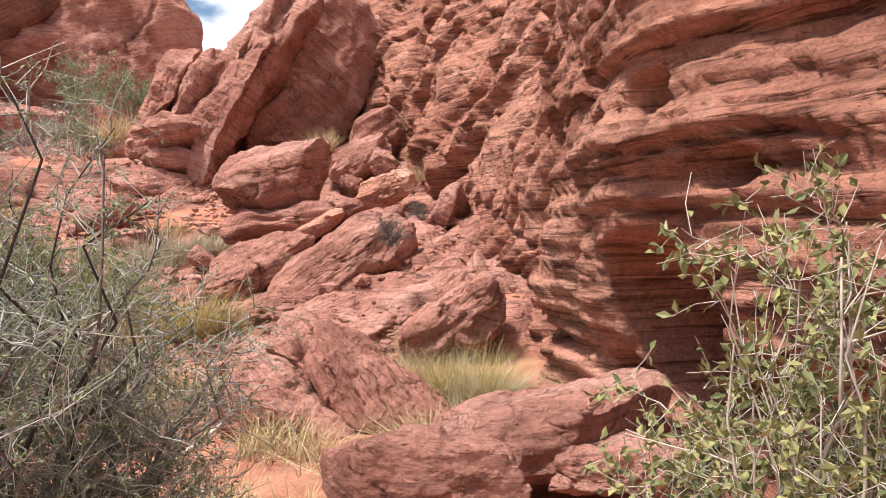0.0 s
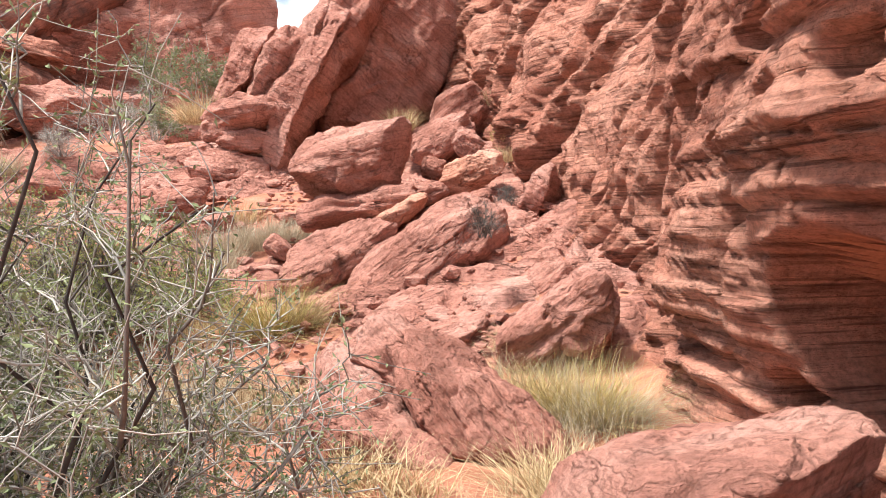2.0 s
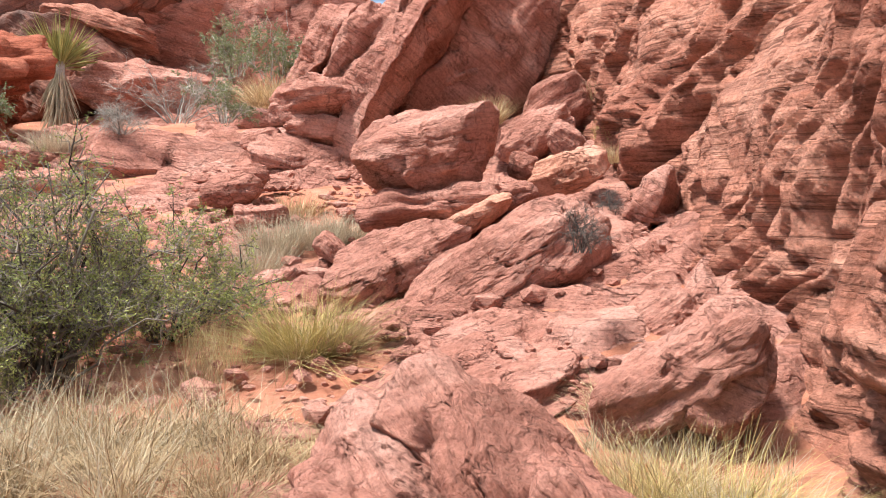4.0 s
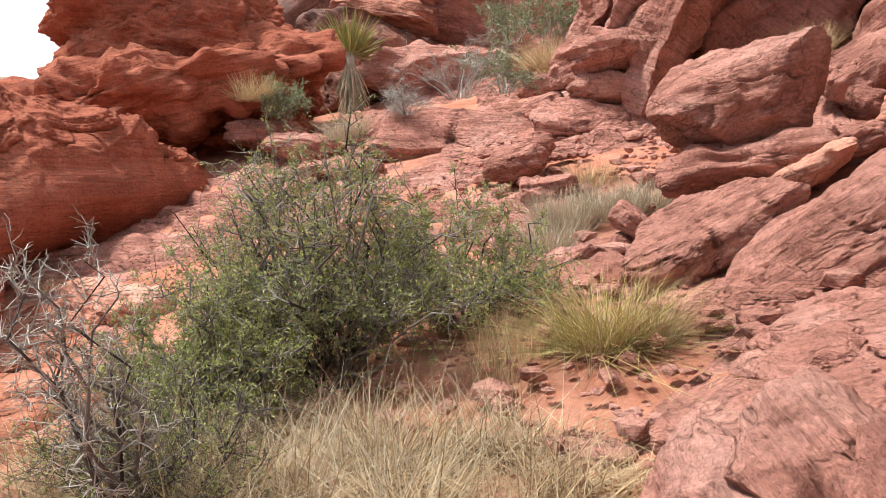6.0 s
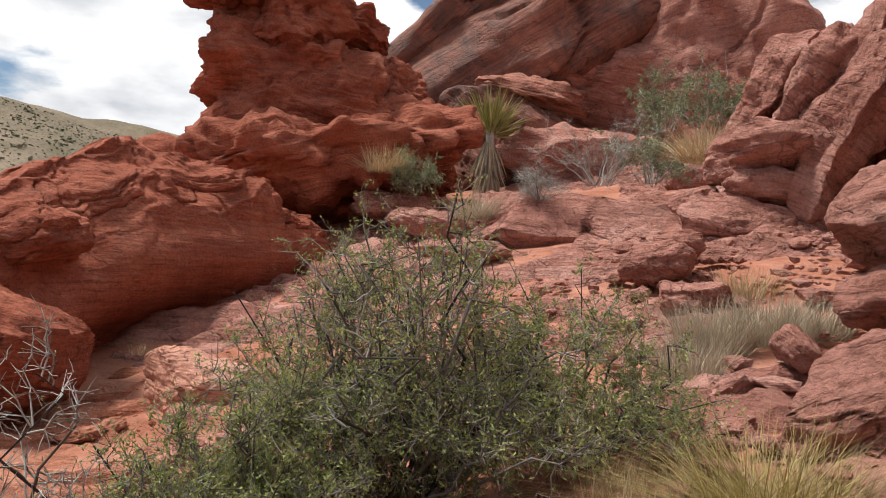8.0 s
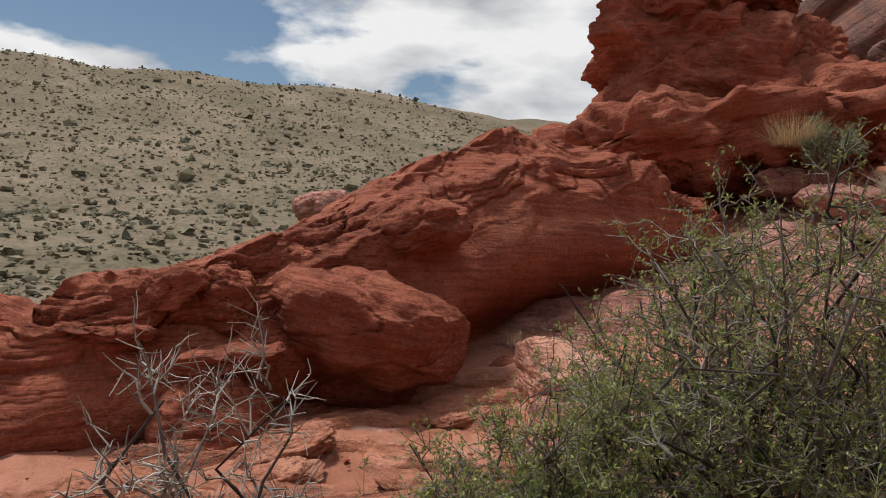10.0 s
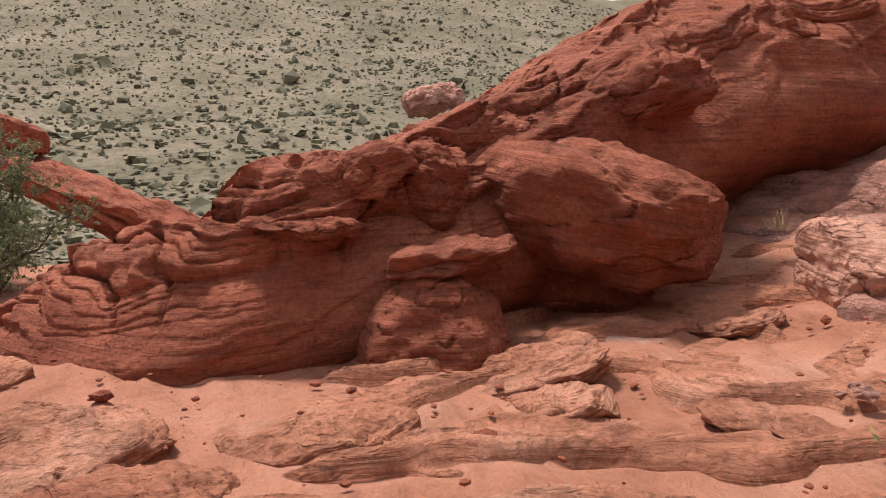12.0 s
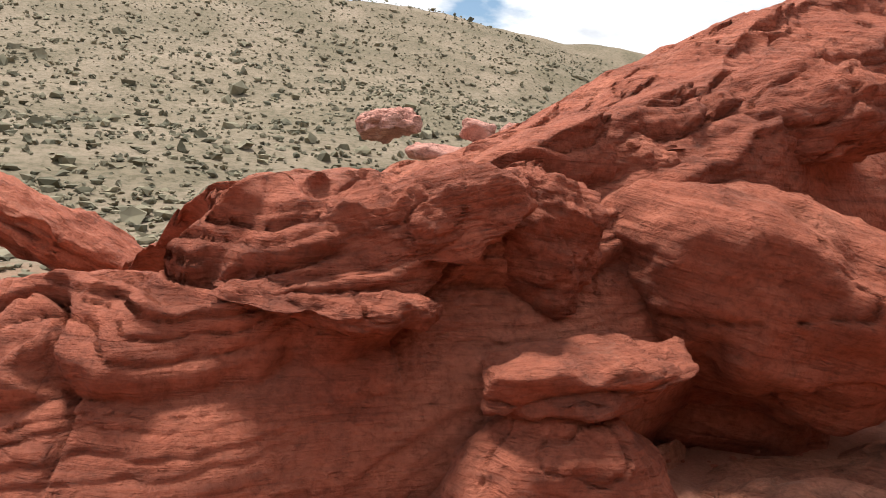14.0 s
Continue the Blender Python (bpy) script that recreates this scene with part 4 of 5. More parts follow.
class Tubes:
    """Collects tapered twigs into one mesh."""

    def __init__(self):
        self.v, self.f = [], []

    def add(self, pts, r0, r1, sides=3):
        pts = np.asarray(pts, float)
        n = len(pts)
        d = np.gradient(pts, axis=0)
        d /= np.linalg.norm(d, axis=1)[:, None] + 1e-9
        ref = np.array([0.31, 0.87, 0.38])
        a = np.cross(d, ref)
        a /= np.linalg.norm(a, axis=1)[:, None] + 1e-9
        b = np.cross(d, a)
        r = np.linspace(r0, r1, n)[:, None]
        base = len(self.v)
        rings = []
        for s in range(sides):
            th = 2 * math.pi * s / sides
            rings.append(pts + r * (a * math.cos(th) + b * math.sin(th)))
        self.v.extend(np.stack(rings, 1).reshape(-1, 3).tolist())
        for i in range(n - 1):
            for s in range(sides):
                p, q = base + i * sides + s, base + i * sides + (s + 1) % sides
                self.f.append((p, q, q + sides, p + sides))

    def mesh(self, name, material):
        return mesh_from(name, self.v, self.f, material)


def leaf_mesh(name, places, ways, length, width, rng, material, fold=0.25):
    """Small pointed leaves, each of four faces folded along its rib."""
    n = len(places)
    places, ways = np.asarray(places), np.asarray(ways)
    ways = ways / (np.linalg.norm(ways, axis=1)[:, None] + 1e-9)
    side = np.cross(ways, rng.normal(size=(n, 3)))
    side /= np.linalg.norm(side, axis=1)[:, None] + 1e-9
    up = np.cross(side, ways)
    ln = (length * rng.uniform(0.6, 1.3, n))[:, None]
    wd = (width * rng.uniform(0.7, 1.3, n))[:, None]
    mid = places + ways * ln * 0.5
    v = np.stack([places, mid + side * wd / 2 + up * wd * fold, places + ways * ln, mid - side * wd / 2 + up * wd * fold], 1).reshape(-1, 3)
    i = np.arange(n) * 4
    f = np.concatenate([np.stack([i, i + 1, i + 2], 1), np.stack([i, i + 2, i + 3], 1)])
    return mesh_from(name, v, f, material, False)


def wander(rng, a, b, n, kink):
    t = np.linspace(0, 1, n)[:, None]
    p = a + (b - a) * t
    j = rng.normal(size=(n, 3)) * kink * np.linalg.norm(b - a)
    j[0] = 0
    return p + j * (0.3 + 0.7 * t)


def shrub(name, x, y, rx, ry, height, seed, label, bark, leaf=None, stems=18, boughs=9, twigs=7, leaves=5, leaf_size=(0.014, 0.006), stem_r=0.018, low=0.15, twig_len=0.16, lean=(0, 0), bark2=None, kink=0.07, z=None, category="shrub"):
    """A desert shrub: stems from one foot, boughs along them, stiff twigs, and small leaves on the twigs."""
    rng = np.random.RandomState(seed)
    ob = empty_thing(name, x, y, 0.03, z)
    wood, fine = Tubes(), Tubes()
    lp, lw = [], []
    for s in range(stems):
        th = rng.uniform(0, 2 * math.pi)
        rr = rng.uniform(0.2, 1.0) ** 0.55
        zz = rng.uniform(low, 1.0)
        dome = math.sqrt(max(0.12, 1 - (zz - 0.4) ** 2 / 0.42)) if zz > 0.4 else 0.95
        tip = np.array([math.cos(th) * rx * rr * min(dome, 1.0) + lean[0] * zz, math.sin(th) * ry * rr * min(dome, 1.0) + lean[1] * zz, zz * height * rng.uniform(0.85, 1.08)])
        foot = np.array([tip[0] * 0.16, tip[1] * 0.16, 0.0]) + rng.normal(size=3) * (0.05, 0.05, 0)
        path = wander(rng, foot, tip, 9, kink * 0.45)
        path[1:-1, 2] += 0.12 * height * np.sin(np.linspace(0, math.pi, 9))[1:-1] * (1 - zz)
        r = stem_r * rng.uniform(0.6, 1.2)
        wood.add(path, r, r * 0.25, 5)
        for b in range(boughs):
            u = rng.uniform(0.3, 1.0)
            k = min(int(u * 8), 7)
            a = path[k] + (path[k + 1] - path[k]) * (u * 8 - k if u < 1 else 1)
            out = (tip - foot) / np.linalg.norm(tip - foot)
            w = out * 0.5 + rng.normal(size=3) * 0.75 + np.array([0, 0, 0.2])
            L = rng.uniform(0.14, 0.34) * max(rx, height * 0.6) * (1.15 - 0.5 * u)
            e = a + w / np.linalg.norm(w) * L
            e[2] = max(e[2], 0.04)
            bp = wander(rng, a, e, 5, kink)
            fine.add(bp, r * 0.33, r * 0.14, 3)
            for q in range(twigs):
                c = bp[rng.randint(1, 5)] + rng.normal(size=3) * 0.004
                w2 = (e - a) / L * 0.5 + rng.normal(size=3) * 0.7
                w2 /= np.linalg.norm(w2)
                tl = twig_len * rng.uniform(0.35, 1.2)
                tp = wander(rng, c, c + w2 * tl, 3, 0.07)
                fine.add(tp, r * 0.11 + 0.0008, 0.001, 3)
                if leaf:
                    m = rng.poisson(leaves)
                    for g in range(m):
                        f = rng.uniform(0.15, 1.0)
                        lp.append(c + (tp[-1] - c) * f)
                        lw.append(w2 * 0.6 + rng.normal(size=3))
    child("woody_frame", wood.mesh("woody_frame", bark), ob)
    child("twig_crown", fine.mesh("twig_crown", bark2 or bark), ob)
    if lp:
        child("foliage", leaf_mesh("foliage", lp, lw, leaf_size[0], leaf_size[1], rng, leaf), ob)
    return tagged(ob, label, category, "desert shrubs")


def blade_mesh(name, rng, n, radius, height, material, width=0.005, splay=0.5, droop=0.35, ears=0.0, drift=None):
    """Grass blades as curved tapering ribbons."""
    th = rng.uniform(0, 2 * math.pi, n)
    rr = np.sqrt(rng.uniform(0, 1, n)) * radius
    base = np.stack([np.cos(th) * rr, np.sin(th) * rr, np.zeros(n)], 1)
    if drift is not None:
        base = drift
    ph = th + rng.normal(size=n) * 0.7
    h = height * rng.uniform(0.35, 1.1, n)
    lean = np.abs(rng.normal(size=n)) * splay * (0.4 + 0.6 * rr / max(radius, 1e-6))
    out = np.stack([np.cos(ph), np.sin(ph), 0 * ph], 1)
    side = np.stack([-np.sin(ph + rng.normal(size=n)), np.cos(ph), 0 * ph], 1)
    vs = []
    segs = 4
    dr = droop * rng.uniform(0, 1.4, n)
    for k in range(segs):
        t = k / (segs - 1)
        c = base + out * (h * (lean * t + dr * t * t * 0.6))[:, None]
        c[:, 2] += h * (t - 0.45 * dr * t * t) / np.sqrt(1 + lean ** 2)
        w = width * (1 - 0.85 * t)
        vs += [c - side * w / 2, c + side * w / 2]
    v = np.stack(vs, 1).reshape(-1, 3)
    i = np.arange(n)[:, None] * segs * 2
    f = np.concatenate([i + np.array([[2 * k, 2 * k + 1, 2 * k + 3, 2 * k + 2]]) for k in range(segs - 1)])
    return mesh_from(name, v, f, material, False)


def grass(x, y, radius, height, n, seed, label, material, z=None, **kw):
    ob = new("grass_tuft", blade_mesh("grass_tuft", np.random.RandomState(seed), n, radius, height, material, **kw))
    ob.location = (x, y, (ground_at(x, y) if z is None else z) - 0.02)
    return tagged(ob, label, "grass", "grass tufts")


def meadow(name, x0, x1, y0, y1, n, height, seed, label, material, clump=2.2, level=0.0, **kw):
    """Loose dry grass over a stretch of ground, thicker in patches."""
    rng = np.random.RandomState(seed)
    px, py = rng.uniform(x0, x1, n * 3), rng.uniform(y0, y1, n * 3)
    q = np.stack([px, py, 0 * px], 1) * clump
    e = 1 - np.maximum(np.abs((px - (x0 + x1) / 2) / (x1 - x0) * 2), np.abs((py - (y0 + y1) / 2) / (y1 - y0) * 2)) ** 3
    keep = np.nonzero(fbm(q, 3, seed) + e * 0.5 > level + rng.uniform(0, 0.6, n * 3))[0][:n]
    px, py = px[keep], py[keep]
    drift = np.stack([px, py, ground(px, py) - 0.01], 1)
    ob = new(name, blade_mesh(name, rng, len(px), 0.2, height, material, drift=drift, **kw))
    return tagged(ob, label, "grass", kind="stuff")


def yucca(x, y, seed, z=None, s=1.0):
    rng = np.random.RandomState(seed)
    ob = empty_thing("yucca", x, y, 0.05, z)
    t = Tubes()
    t.add([(0, 0, 0), (0.02, 0, 0.5 * s), (0, 0.02, 1.1 * s), (0, 0, 1.45 * s)], 0.13 * s, 0.10 * s, 9)
    child("trunk", t.mesh("trunk", BARK_GREY), ob)

    def spikes(name, n, z0, z1, el0, el1, length, material, width):
        zz = rng.uniform(z0, z1, n) * s
        th, el = rng.uniform(0, 2 * math.pi, n), np.radians(rng.uniform(el0, el1, n))
        way = np.stack([np.cos(th) * np.cos(el), np.sin(th) * np.cos(el), np.sin(el)], 1)
        p = np.stack([np.cos(th) * 0.08 * s, np.sin(th) * 0.08 * s, zz], 1)
        child(name, leaf_mesh(name, p, way, length * s, width * s, rng, material, 0.5), ob)

    spikes("rosette", 190, 1.25, 1.55, 5, 88, 1.05, YUCCA_GREEN, 0.05)
    spikes("dry_skirt", 220, 0.35, 1.3, -84, -62, 0.95, STRAW_GREY, 0.05)
    return tagged(ob, "tall yucca with a spiky green crown and dry skirt", "yucca")


def stick(name, pts, r0, r1, material, label, sides=7):
    t = Tubes()
    t.add(pts, r0, r1, sides)
    return tagged(new(name, t.mesh(name, material)), label, "branch")


# ---- plants in place ----
shrub("green_shrub", -4.95, 8.55, 1.5, 1.1, 2.0, 5, "wide green thorny shrub with dark tangled stems", BARK_DARK, LEAF_GREEN, stems=64, boughs=14, twigs=8, leaves=4, leaf_size=(0.032, 0.012), stem_r=0.019, bark2=BARK_BROWN, twig_len=0.17, low=0.34, kink=0.13)
shrub("green_shrub", -5.1, 7.45, 0.85, 0.7, 1.3, 6, "low green thorny shrub with dark tangled stems in dry grass", BARK_DARK, LEAF_GREEN, stems=40, boughs=12, twigs=9, leaves=5, leaf_size=(0.030, 0.012), stem_r=0.016, bark2=BARK_BROWN, low=0.25, kink=0.13)
shrub("green_shrub", -4.5, 9.9, 1.0, 0.9, 1.45, 16, "green thorny shrub behind dry grass", BARK_DARK, LEAF_GREEN, stems=34, boughs=11, twigs=8, leaves=5, leaf_size=(0.034, 0.013), stem_r=0.016, bark2=BARK_BROWN, kink=0.12)
shrub("thorn_shrub", -1.55, 2.75, 0.95, 1.0, 2.0, 7, "tangled grey thorny shrub with sparse green leaves", BARK_DARK, LEAF_GREY, stems=72, boughs=13, twigs=8, leaves=5, leaf_size=(0.022, 0.008), stem_r=0.014, bark2=BARK_GREY, kink=0.09, twig_len=0.20)
shrub("thorn_shrub", -2.9, 3.9, 0.9, 0.9, 1.7, 8, "tangled grey thorny shrub with sparse green leaves", BARK_GREY, LEAF_GREY, stems=62, boughs=12, twigs=9, leaves=5, leaf_size=(0.013, 0.005), stem_r=0.010, twig_len=0.20)
shrub("leafy_shrub", 0.86, 1.88, 0.50, 0.45, 1.66, 9, "upright leafy shrub with pale stems beside the path", BARK_PALE, LEAF_OLIVE, stems=44, boughs=9, twigs=5, leaves=5, leaf_size=(0.034, 0.018), stem_r=0.008, low=0.3, twig_len=0.13, kink=0.04)
shrub("bare_shrub", -3.9, 6.15, 0.42, 0.40, 1.5, 12, "half-dead thorny shrub with grey lichened branches", BARK_DARK, LEAF_GREEN, stems=6, boughs=24, twigs=9, leaves=0.2, leaf_size=(0.014, 0.005), stem_r=0.016, bark2=BARK_GREY, low=0.8, twig_len=0.09, lean=(-0.15, -0.42), kink=0.12)
shrub("bare_shrub", -4.2, 6.4, 0.95, 0.55, 0.8, 13, "low dark tangled shrub with green shoots", BARK_DARK, LEAF_GREEN, stems=32, boughs=10, twigs=7, leaves=3, leaf_size=(0.024, 0.009), stem_r=0.012, low=0.25, kink=0.13)
shrub("dark_shrub", -12.89, 1.92, 1.5, 1.3, 1.8, 14, "dense dark green shrub beyond the rock shelf", BARK_DARK, LEAF_GREY, stems=55, boughs=12, twigs=7, leaves=12, leaf_size=(0.035, 0.02), stem_r=0.02)
shrub("dark_shrub", -12.53, 0.83, 1.0, 1.0, 1.5, 15, "dense dark green shrub beyond the rock shelf", BARK_DARK, LEAF_GREY, stems=45, boughs=12, twigs=7, leaves=12, leaf_size=(0.035, 0.02), stem_r=0.02)
yucca(-13.84, 20.64, 3, z=3.94)
shrub("desert_bush", -14.65, 17.82, 0.8, 0.72, 1.1, 150, "grey-green desert bush below the rocks", BARK_GREY, LEAF_GREY, leaves=6, leaf_size=(0.05, 0.028), stem_r=0.014, twig_len=0.2, stems=16, boughs=8, twigs=5, z=4.30)
shrub("desert_bush", -12.41, 16.46, 0.7, 0.63, 0.9, 215, "grey-green desert bush below the rocks", BARK_GREY, LEAF_GREY, leaves=6, leaf_size=(0.05, 0.028), stem_r=0.014, twig_len=0.2, stems=16, boughs=8, twigs=5, z=3.32)
shrub("desert_bush", -13.81, 16.48, 0.6, 0.54, 0.8, 120, "dark leafless bush below the rocks", BARK_DARK, None, leaves=0, leaf_size=(0.05, 0.028), stem_r=0.014, twig_len=0.2, stems=16, boughs=8, twigs=9, z=3.56)
shrub("desert_bush", -8.69, 17.33, 1.5, 1.35, 1.35, 545, "wide grey leafless bush below the rocks", BARK_GREY, None, leaves=0, leaf_size=(0.05, 0.028), stem_r=0.014, twig_len=0.2, stems=16, boughs=8, twigs=9, z=3.43)
shrub("desert_bush", -8.16, 18.08, 1.1, 0.99, 1.2, 620, "grey-green desert bush beside bare twigs", BARK_GREY, LEAF_GREY, leaves=6, leaf_size=(0.05, 0.028), stem_r=0.014, twig_len=0.2, stems=16, boughs=8, twigs=5, z=3.54)
shrub("desert_bush", -7.31, 18.98, 0.9, 0.81, 2.0, 720, "tall green bush against the rock face", BARK_GREY, LEAF_GREY, leaves=6, leaf_size=(0.05, 0.028), stem_r=0.014, twig_len=0.2, stems=16, boughs=8, twigs=5, z=4.22)
shrub("desert_bush", -9.08, 16.09, 0.6, 0.54, 0.6, 450, "low grey twiggy bush", BARK_GREY, None, leaves=0, leaf_size=(0.05, 0.028), stem_r=0.014, twig_len=0.2, stems=16, boughs=8, twigs=9, z=3.07)
shrub("desert_bush", -9.08, 20.50, 0.9, 0.81, 1.6, 640, "tall green bush against the rock face", BARK_GREY, LEAF_GREY, leaves=6, leaf_size=(0.05, 0.028), stem_r=0.014, twig_len=0.2, stems=16, boughs=8, twigs=5, z=4.95)
grass(-10.45, 16.09, 0.4, 0.55, 900, 340, "pale rounded grass tuft below the rocks", STRAW_GREY, z=2.72, width=0.012, splay=0.9)
grass(-12.84, 16.11, 0.4, 0.6, 900, 160, "pale rounded grass tuft below the rocks", STRAW, z=3.69, width=0.012, splay=0.9)
grass(-6.78, 17.33, 0.4, 0.7, 900, 705, "pale rounded grass tuft below the rocks", STRAW, z=3.74, width=0.012, splay=0.9)
grass(-3.05, 9.75, 0.36, 0.74, 1700, 797, "bushy olive and straw grass clump", GRASS_OLIVE, width=0.008, splay=1.5, droop=0.8)
grass(-2.7, 9.75, 0.2, 0.55, 1000, 867, "brown dry grass clump against a rock", STRAW_BROWN, width=0.005, splay=1.2, droop=0.8)
grass(-4.47, 12.25, 0.35, 0.6, 1000, 727, "grey dry grass on the slope", STRAW_GREY, width=0.009)
grass(-4.05, 12.64, 0.35, 0.55, 1000, 807, "grey dry grass on the slope", STRAW_GREY, width=0.009)
grass(-3.73, 12.98, 0.3, 0.45, 700, 867, "grey dry grass on the slope", STRAW_GREY, width=0.009)
grass(-4.41, 11.62, 0.3, 0.45, 700, 697, "grey dry grass on the slope", STRAW_GREY, width=0.009)
grass(-4.75, 13.90, 0.3, 0.4, 500, 777, "pale dry grass under the boulder pile", STRAW, width=0.009)
grass(-0.64, 16.86, 0.3, 0.4, 500, 1347, "grass tuft growing on the cliff", STRAW, z=3.72, width=0.009)
grass(-0.35, 14.77, 0.25, 0.35, 500, 1392, "grass tuft growing on the cliff", GRASS_OLIVE, z=2.83, width=0.009)
grass(-0.34, 14.10, 0.25, 0.3, 500, 1397, "grass tuft growing on the cliff", STRAW, z=2.48, width=0.009)
grass(-2.28, 15.56, 0.2, 0.5, 500, 1132, "grass tuft beside the perched boulder", STRAW, z=3.19, width=0.009)
grass(0.16, 7.02, 0.28, 0.62, 1500, 947, "olive grass clump at the cliff foot", GRASS_OLIVE, width=0.005, splay=1.2, droop=0.8)
grass(0.42, 6.93, 0.22, 0.5, 900, 1007, "grey grass clump at the cliff foot", STRAW_GREY, width=0.005, splay=1.2, droop=0.8)
grass(-0.15, 7.31, 0.3, 0.5, 900, 877, "pale dry grass at the cliff foot", STRAW, width=0.005, splay=1.2, droop=0.8)
grass(-0.15, 5.49, 0.25, 0.4, 500, 887, "pale dry grass beside the mound", STRAW, width=0.005, splay=1.2, droop=0.8)
grass(-0.25, 8.21, 0.25, 0.3, 500, 1507, "pale dry grass at the cliff foot", STRAW, z=0.39, width=0.005, splay=1.2, droop=0.8)
grass(-10.16, 9.62, 0.12, 0.3, 60, 1307, "sparse dry stalks by the wall", STRAW_BROWN, z=0.63, width=0.005, splay=1.2, droop=0.8)
shrub("desert_bush", -0.40, 12.31, 0.22, 0.22, 0.4, 1390, "small dark twiggy bush between boulders", BARK_DARK, None, stems=14, boughs=7, twigs=6, stem_r=0.006, twig_len=0.1, z=1.69)
shrub("desert_bush", -0.58, 8.96, 0.2, 0.2, 0.35, 790, "small dark twiggy bush between boulders", BARK_DARK, None, stems=14, boughs=7, twigs=6, stem_r=0.006, twig_len=0.1, z=1.41)
shrub("desert_bush", -0.66, 12.19, 0.2, 0.2, 0.25, 1340, "small dark twiggy bush between boulders", BARK_DARK, None, stems=14, boughs=7, twigs=6, stem_r=0.006, twig_len=0.1, z=1.44)
meadow("dry_grass", -5.4, -2.2, 5.9, 8.0, 6800, 0.62, 51, "tall brown dry grass in front of the shrub", STRAW_BROWN, level=0.12, clump=3.2, width=0.0075, splay=1.0, droop=1.1)
meadow("dry_grass", -5.2, -2.6, 6.2, 8.2, 900, 0.75, 57, "grey dead grass stalks among the brown", STRAW_GREY, level=0.1, clump=3.0, width=0.006, splay=0.9, droop=0.5)
meadow("dry_grass", -3.4, -1.9, 6.9, 8.6, 1600, 0.28, 52, "loose dry grass along the path", STRAW, level=0.2, width=0.008, splay=1.2, droop=0.7)
meadow("dry_grass", -1.4, 0.1, 4.0, 5.7, 2600, 0.38, 53, "pale dry grass before the mound", STRAW, level=0.2, width=0.008, splay=0.9, droop=0.6)
meadow("dry_grass", -4.1, -2.9, 8.8, 9.9, 500, 0.55, 54, "straw-coloured grass inside the shrub", STRAW, level=0.1, width=0.005, splay=0.3)
meadow("dry_grass", -0.6, 0.7, 6.0, 8.0, 1100, 0.35, 55, "pale dry grass at the cliff foot", STRAW_GREY, level=0.2, width=0.005, splay=0.6)
meadow("dry_grass", -2.2, -0.9, 6.2, 7.4, 220, 0.25, 56, "sparse dry grass on the sand", STRAW, level=0.1, width=0.004, splay=0.6)
stick("fallen_branch", [(-1.68, 4.14, 0.23), (-1.46, 4.31, 0.34), (-1.25, 4.47, 0.49)], 0.018, 0.012, BARK_PALE, "bare grey branch leaning out of the shrub")
stick("driftwood", [(-6.44, 3.87, 0.07), (-6.42, 4.00, 0.09), (-6.39, 4.17, 0.06), (-6.37, 4.32, 0.09), (-6.35, 4.44, 0.07), (-6.33, 4.55, 0.01), (-6.29, 4.76, -0.07)], 0.018, 0.045, BARK_GREY, "weathered grey log lying on the rock ledge", 10)


# ---- loose stones, rubble and hill scrub ----
def scatter(name, px, py, pz, size, seed, material, label, category, squash=0.7, sub=1, smooth=False, rag=0.28):
    rng = np.random.RandomState(seed)
    v, f = ico(sub)
    n = len(px)
    s = size[:, None, None] * np.stack([rng.uniform(0.7, 1.3, n), rng.uniform(0.7, 1.3, n), rng.uniform(0.5, 1.0, n) * squash], 1)[:, None, :]
    vv = v[None] * (1 + rag * rng.normal(size=(n, len(v), 1))) * s
    th = rng.uniform(0, 6.28, n)[:, None]
    x = vv[..., 0] * np.cos(th) - vv[..., 1] * np.sin(th)
    y = vv[..., 0] * np.sin(th) + vv[..., 1] * np.cos(th)
    out = np.stack([x + px[:, None], y + py[:, None], vv[..., 2] + pz[:, None]], -1).reshape(-1, 3)
    ff = (f[None] + (np.arange(n) * len(v))[:, None, None]).reshape(-1, 3)
    return tagged(new(name, mesh_from(name, out, ff, material, smooth)), label, category, kind="stuff")


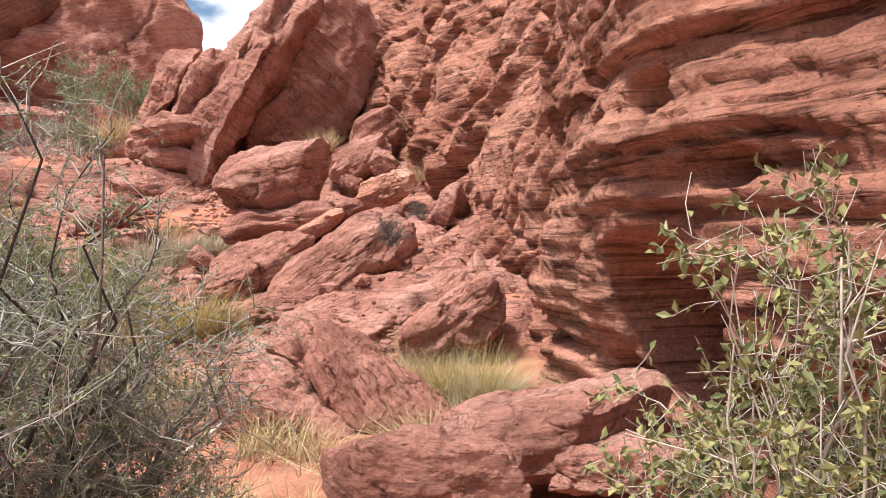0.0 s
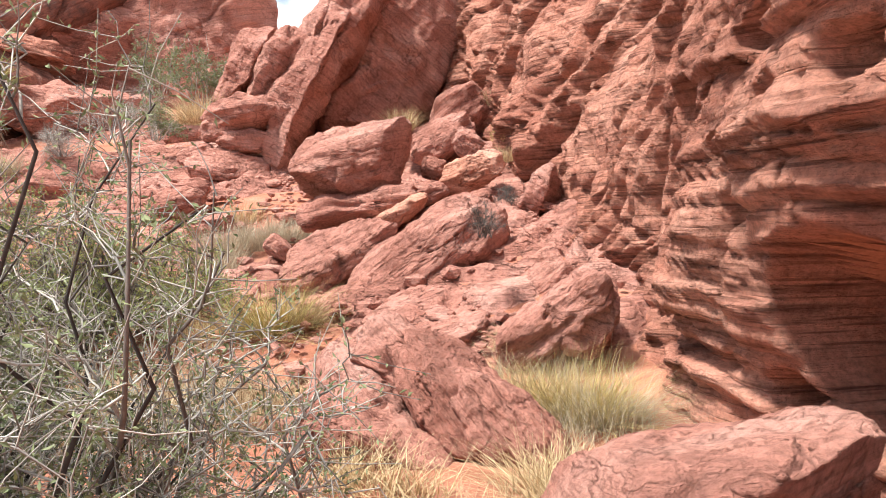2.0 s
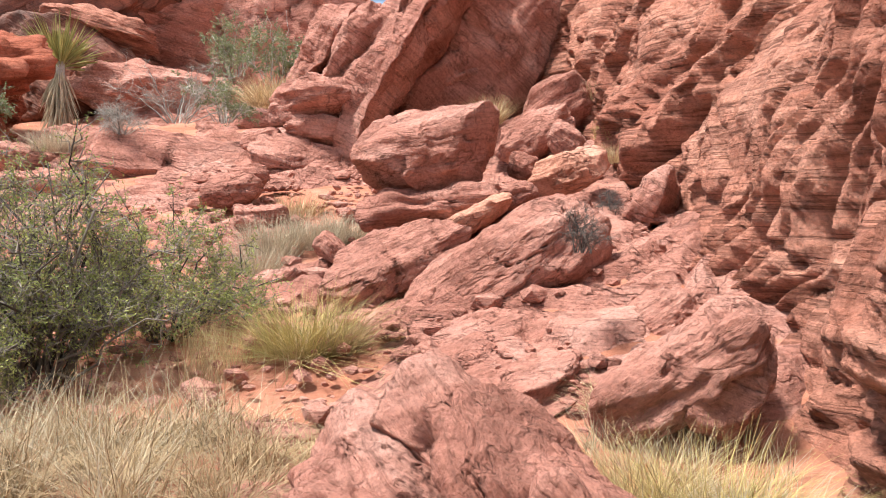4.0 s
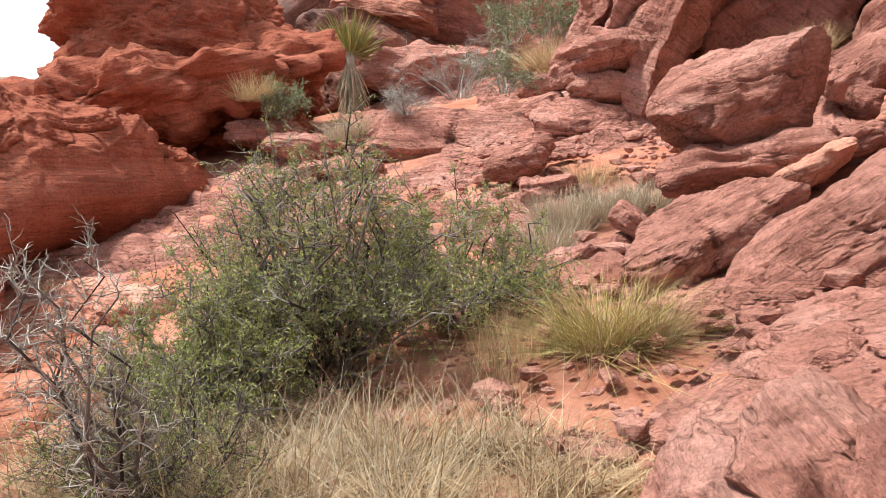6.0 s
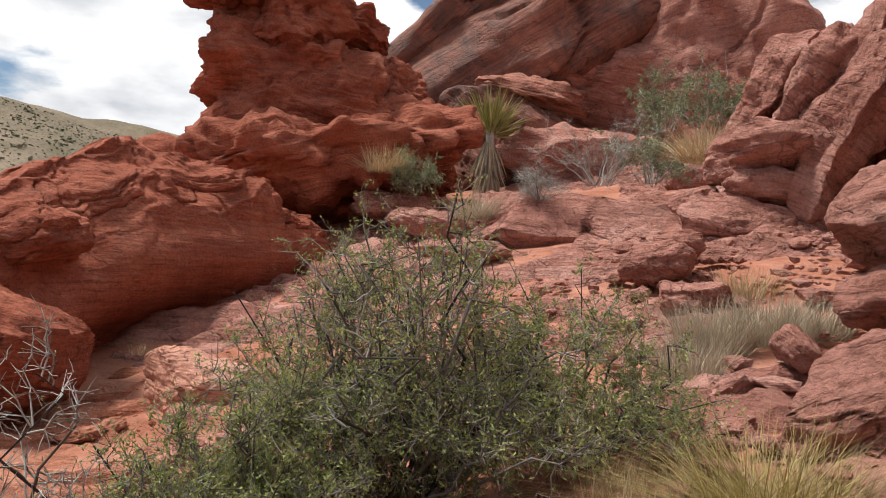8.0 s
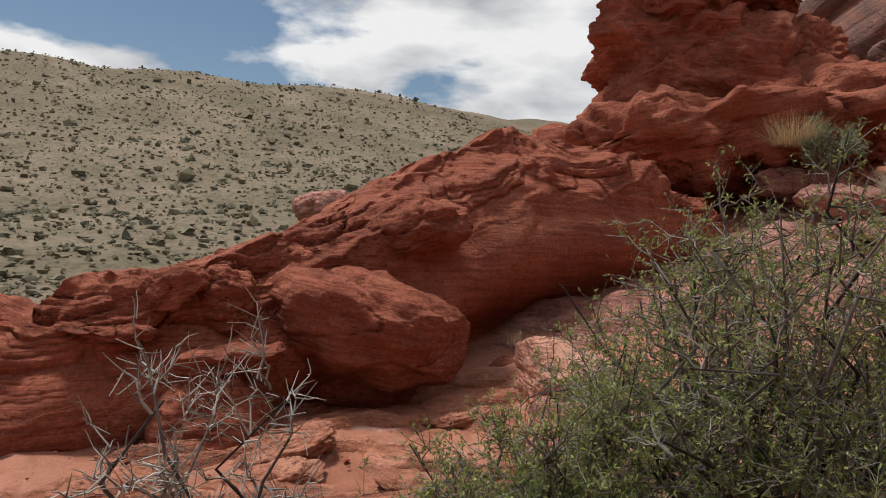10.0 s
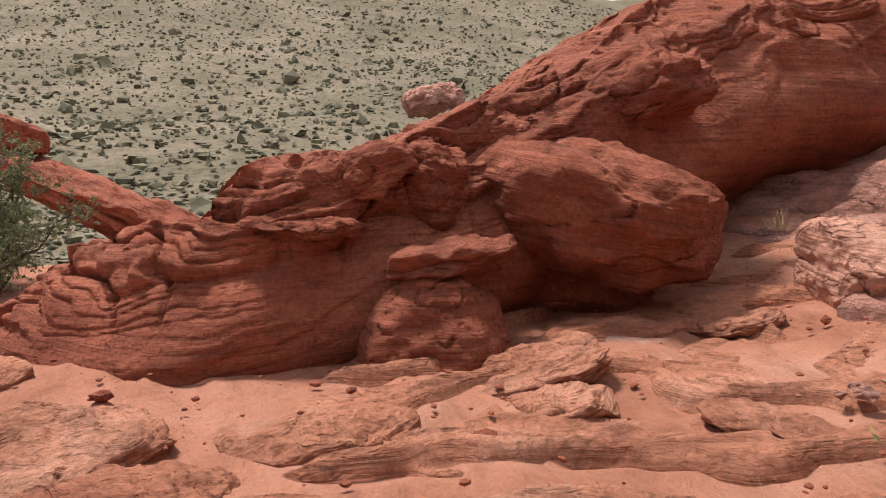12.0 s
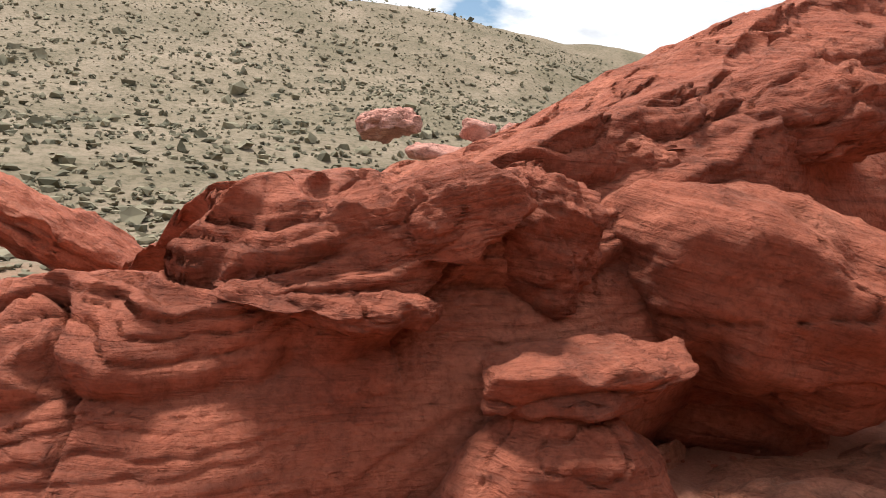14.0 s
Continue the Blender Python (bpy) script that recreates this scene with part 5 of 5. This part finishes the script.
rng = np.random.RandomState(4)
n = 20000
hd = 34 + 180 * rng.uniform(0, 1, n) ** 0.75
ha = np.radians(rng.uniform(-42, 48, n))
hx, hy = -hd * np.cos(ha), 5 + hd * np.sin(ha)
hs = np.exp(rng.normal(size=n) * 0.5) * 0.17
hs = np.minimum(hs, 1.3)
scatter("hill_scrub", hx, hy, ground(hx, hy) + hs * 0.35, hs, 8, SCRUB, "low dark and grey-green scrub dotting the hillside", "scrub", 1.0, 1, False, 0.50)
n = 5200
hd = 26 + 26 * rng.uniform(0, 1, n)
ha = np.radians(rng.uniform(-35, 40, n))
hx, hy = -hd * np.cos(ha), 5 + hd * np.sin(ha)
hs = np.exp(rng.normal(size=n) * 0.45) * 0.13
scatter("valley_scrub", hx, hy, ground(hx, hy) + hs * 0.3, hs, 9, SCRUB, "thick grey scrub on the valley floor", "scrub", 0.8, 1, False, 0.42)

n = 1500
rx_, ry_ = rng.uniform(-7.5, 0.9, n), rng.uniform(7.8, 16.5, n)
rs_ = np.minimum(np.exp(rng.normal(size=n) * 0.6) * 0.045, 0.16)
scatter("rubble", rx_, ry_, ground(rx_, ry_) + 0.10 + rs_ * 0.1, rs_, 3, ROCK_A, "angular red rubble between the boulders", "rubble", 0.7, 1, False, 0.16)
n = 450
rx_, ry_ = rng.uniform(-10.4, -5.5, n), rng.uniform(3.0, 11.5, n)
rs_ = np.minimum(np.exp(rng.normal(size=n) * 0.5) * 0.014, 0.06)
scatter("gravel", rx_, ry_, ground(rx_, ry_) + 0.05 + rs_ * 0.2, rs_, 5, ROCK_W, "loose red chips on the floor of the hollow", "gravel", 0.7, 1, False, 0.16)
n = 900
rx_, ry_ = rng.uniform(-6.5, -1.2, n), rng.uniform(4.5, 10.5, n)
rs_ = np.minimum(np.exp(rng.normal(size=n) * 0.5) * 0.011, 0.05)
scatter("gravel", rx_, ry_, ground(rx_, ry_) + rs_ * 0.2, rs_, 6, ROCK_A, "loose red chips on the sand", "gravel", 0.7, 1, False, 0.16)
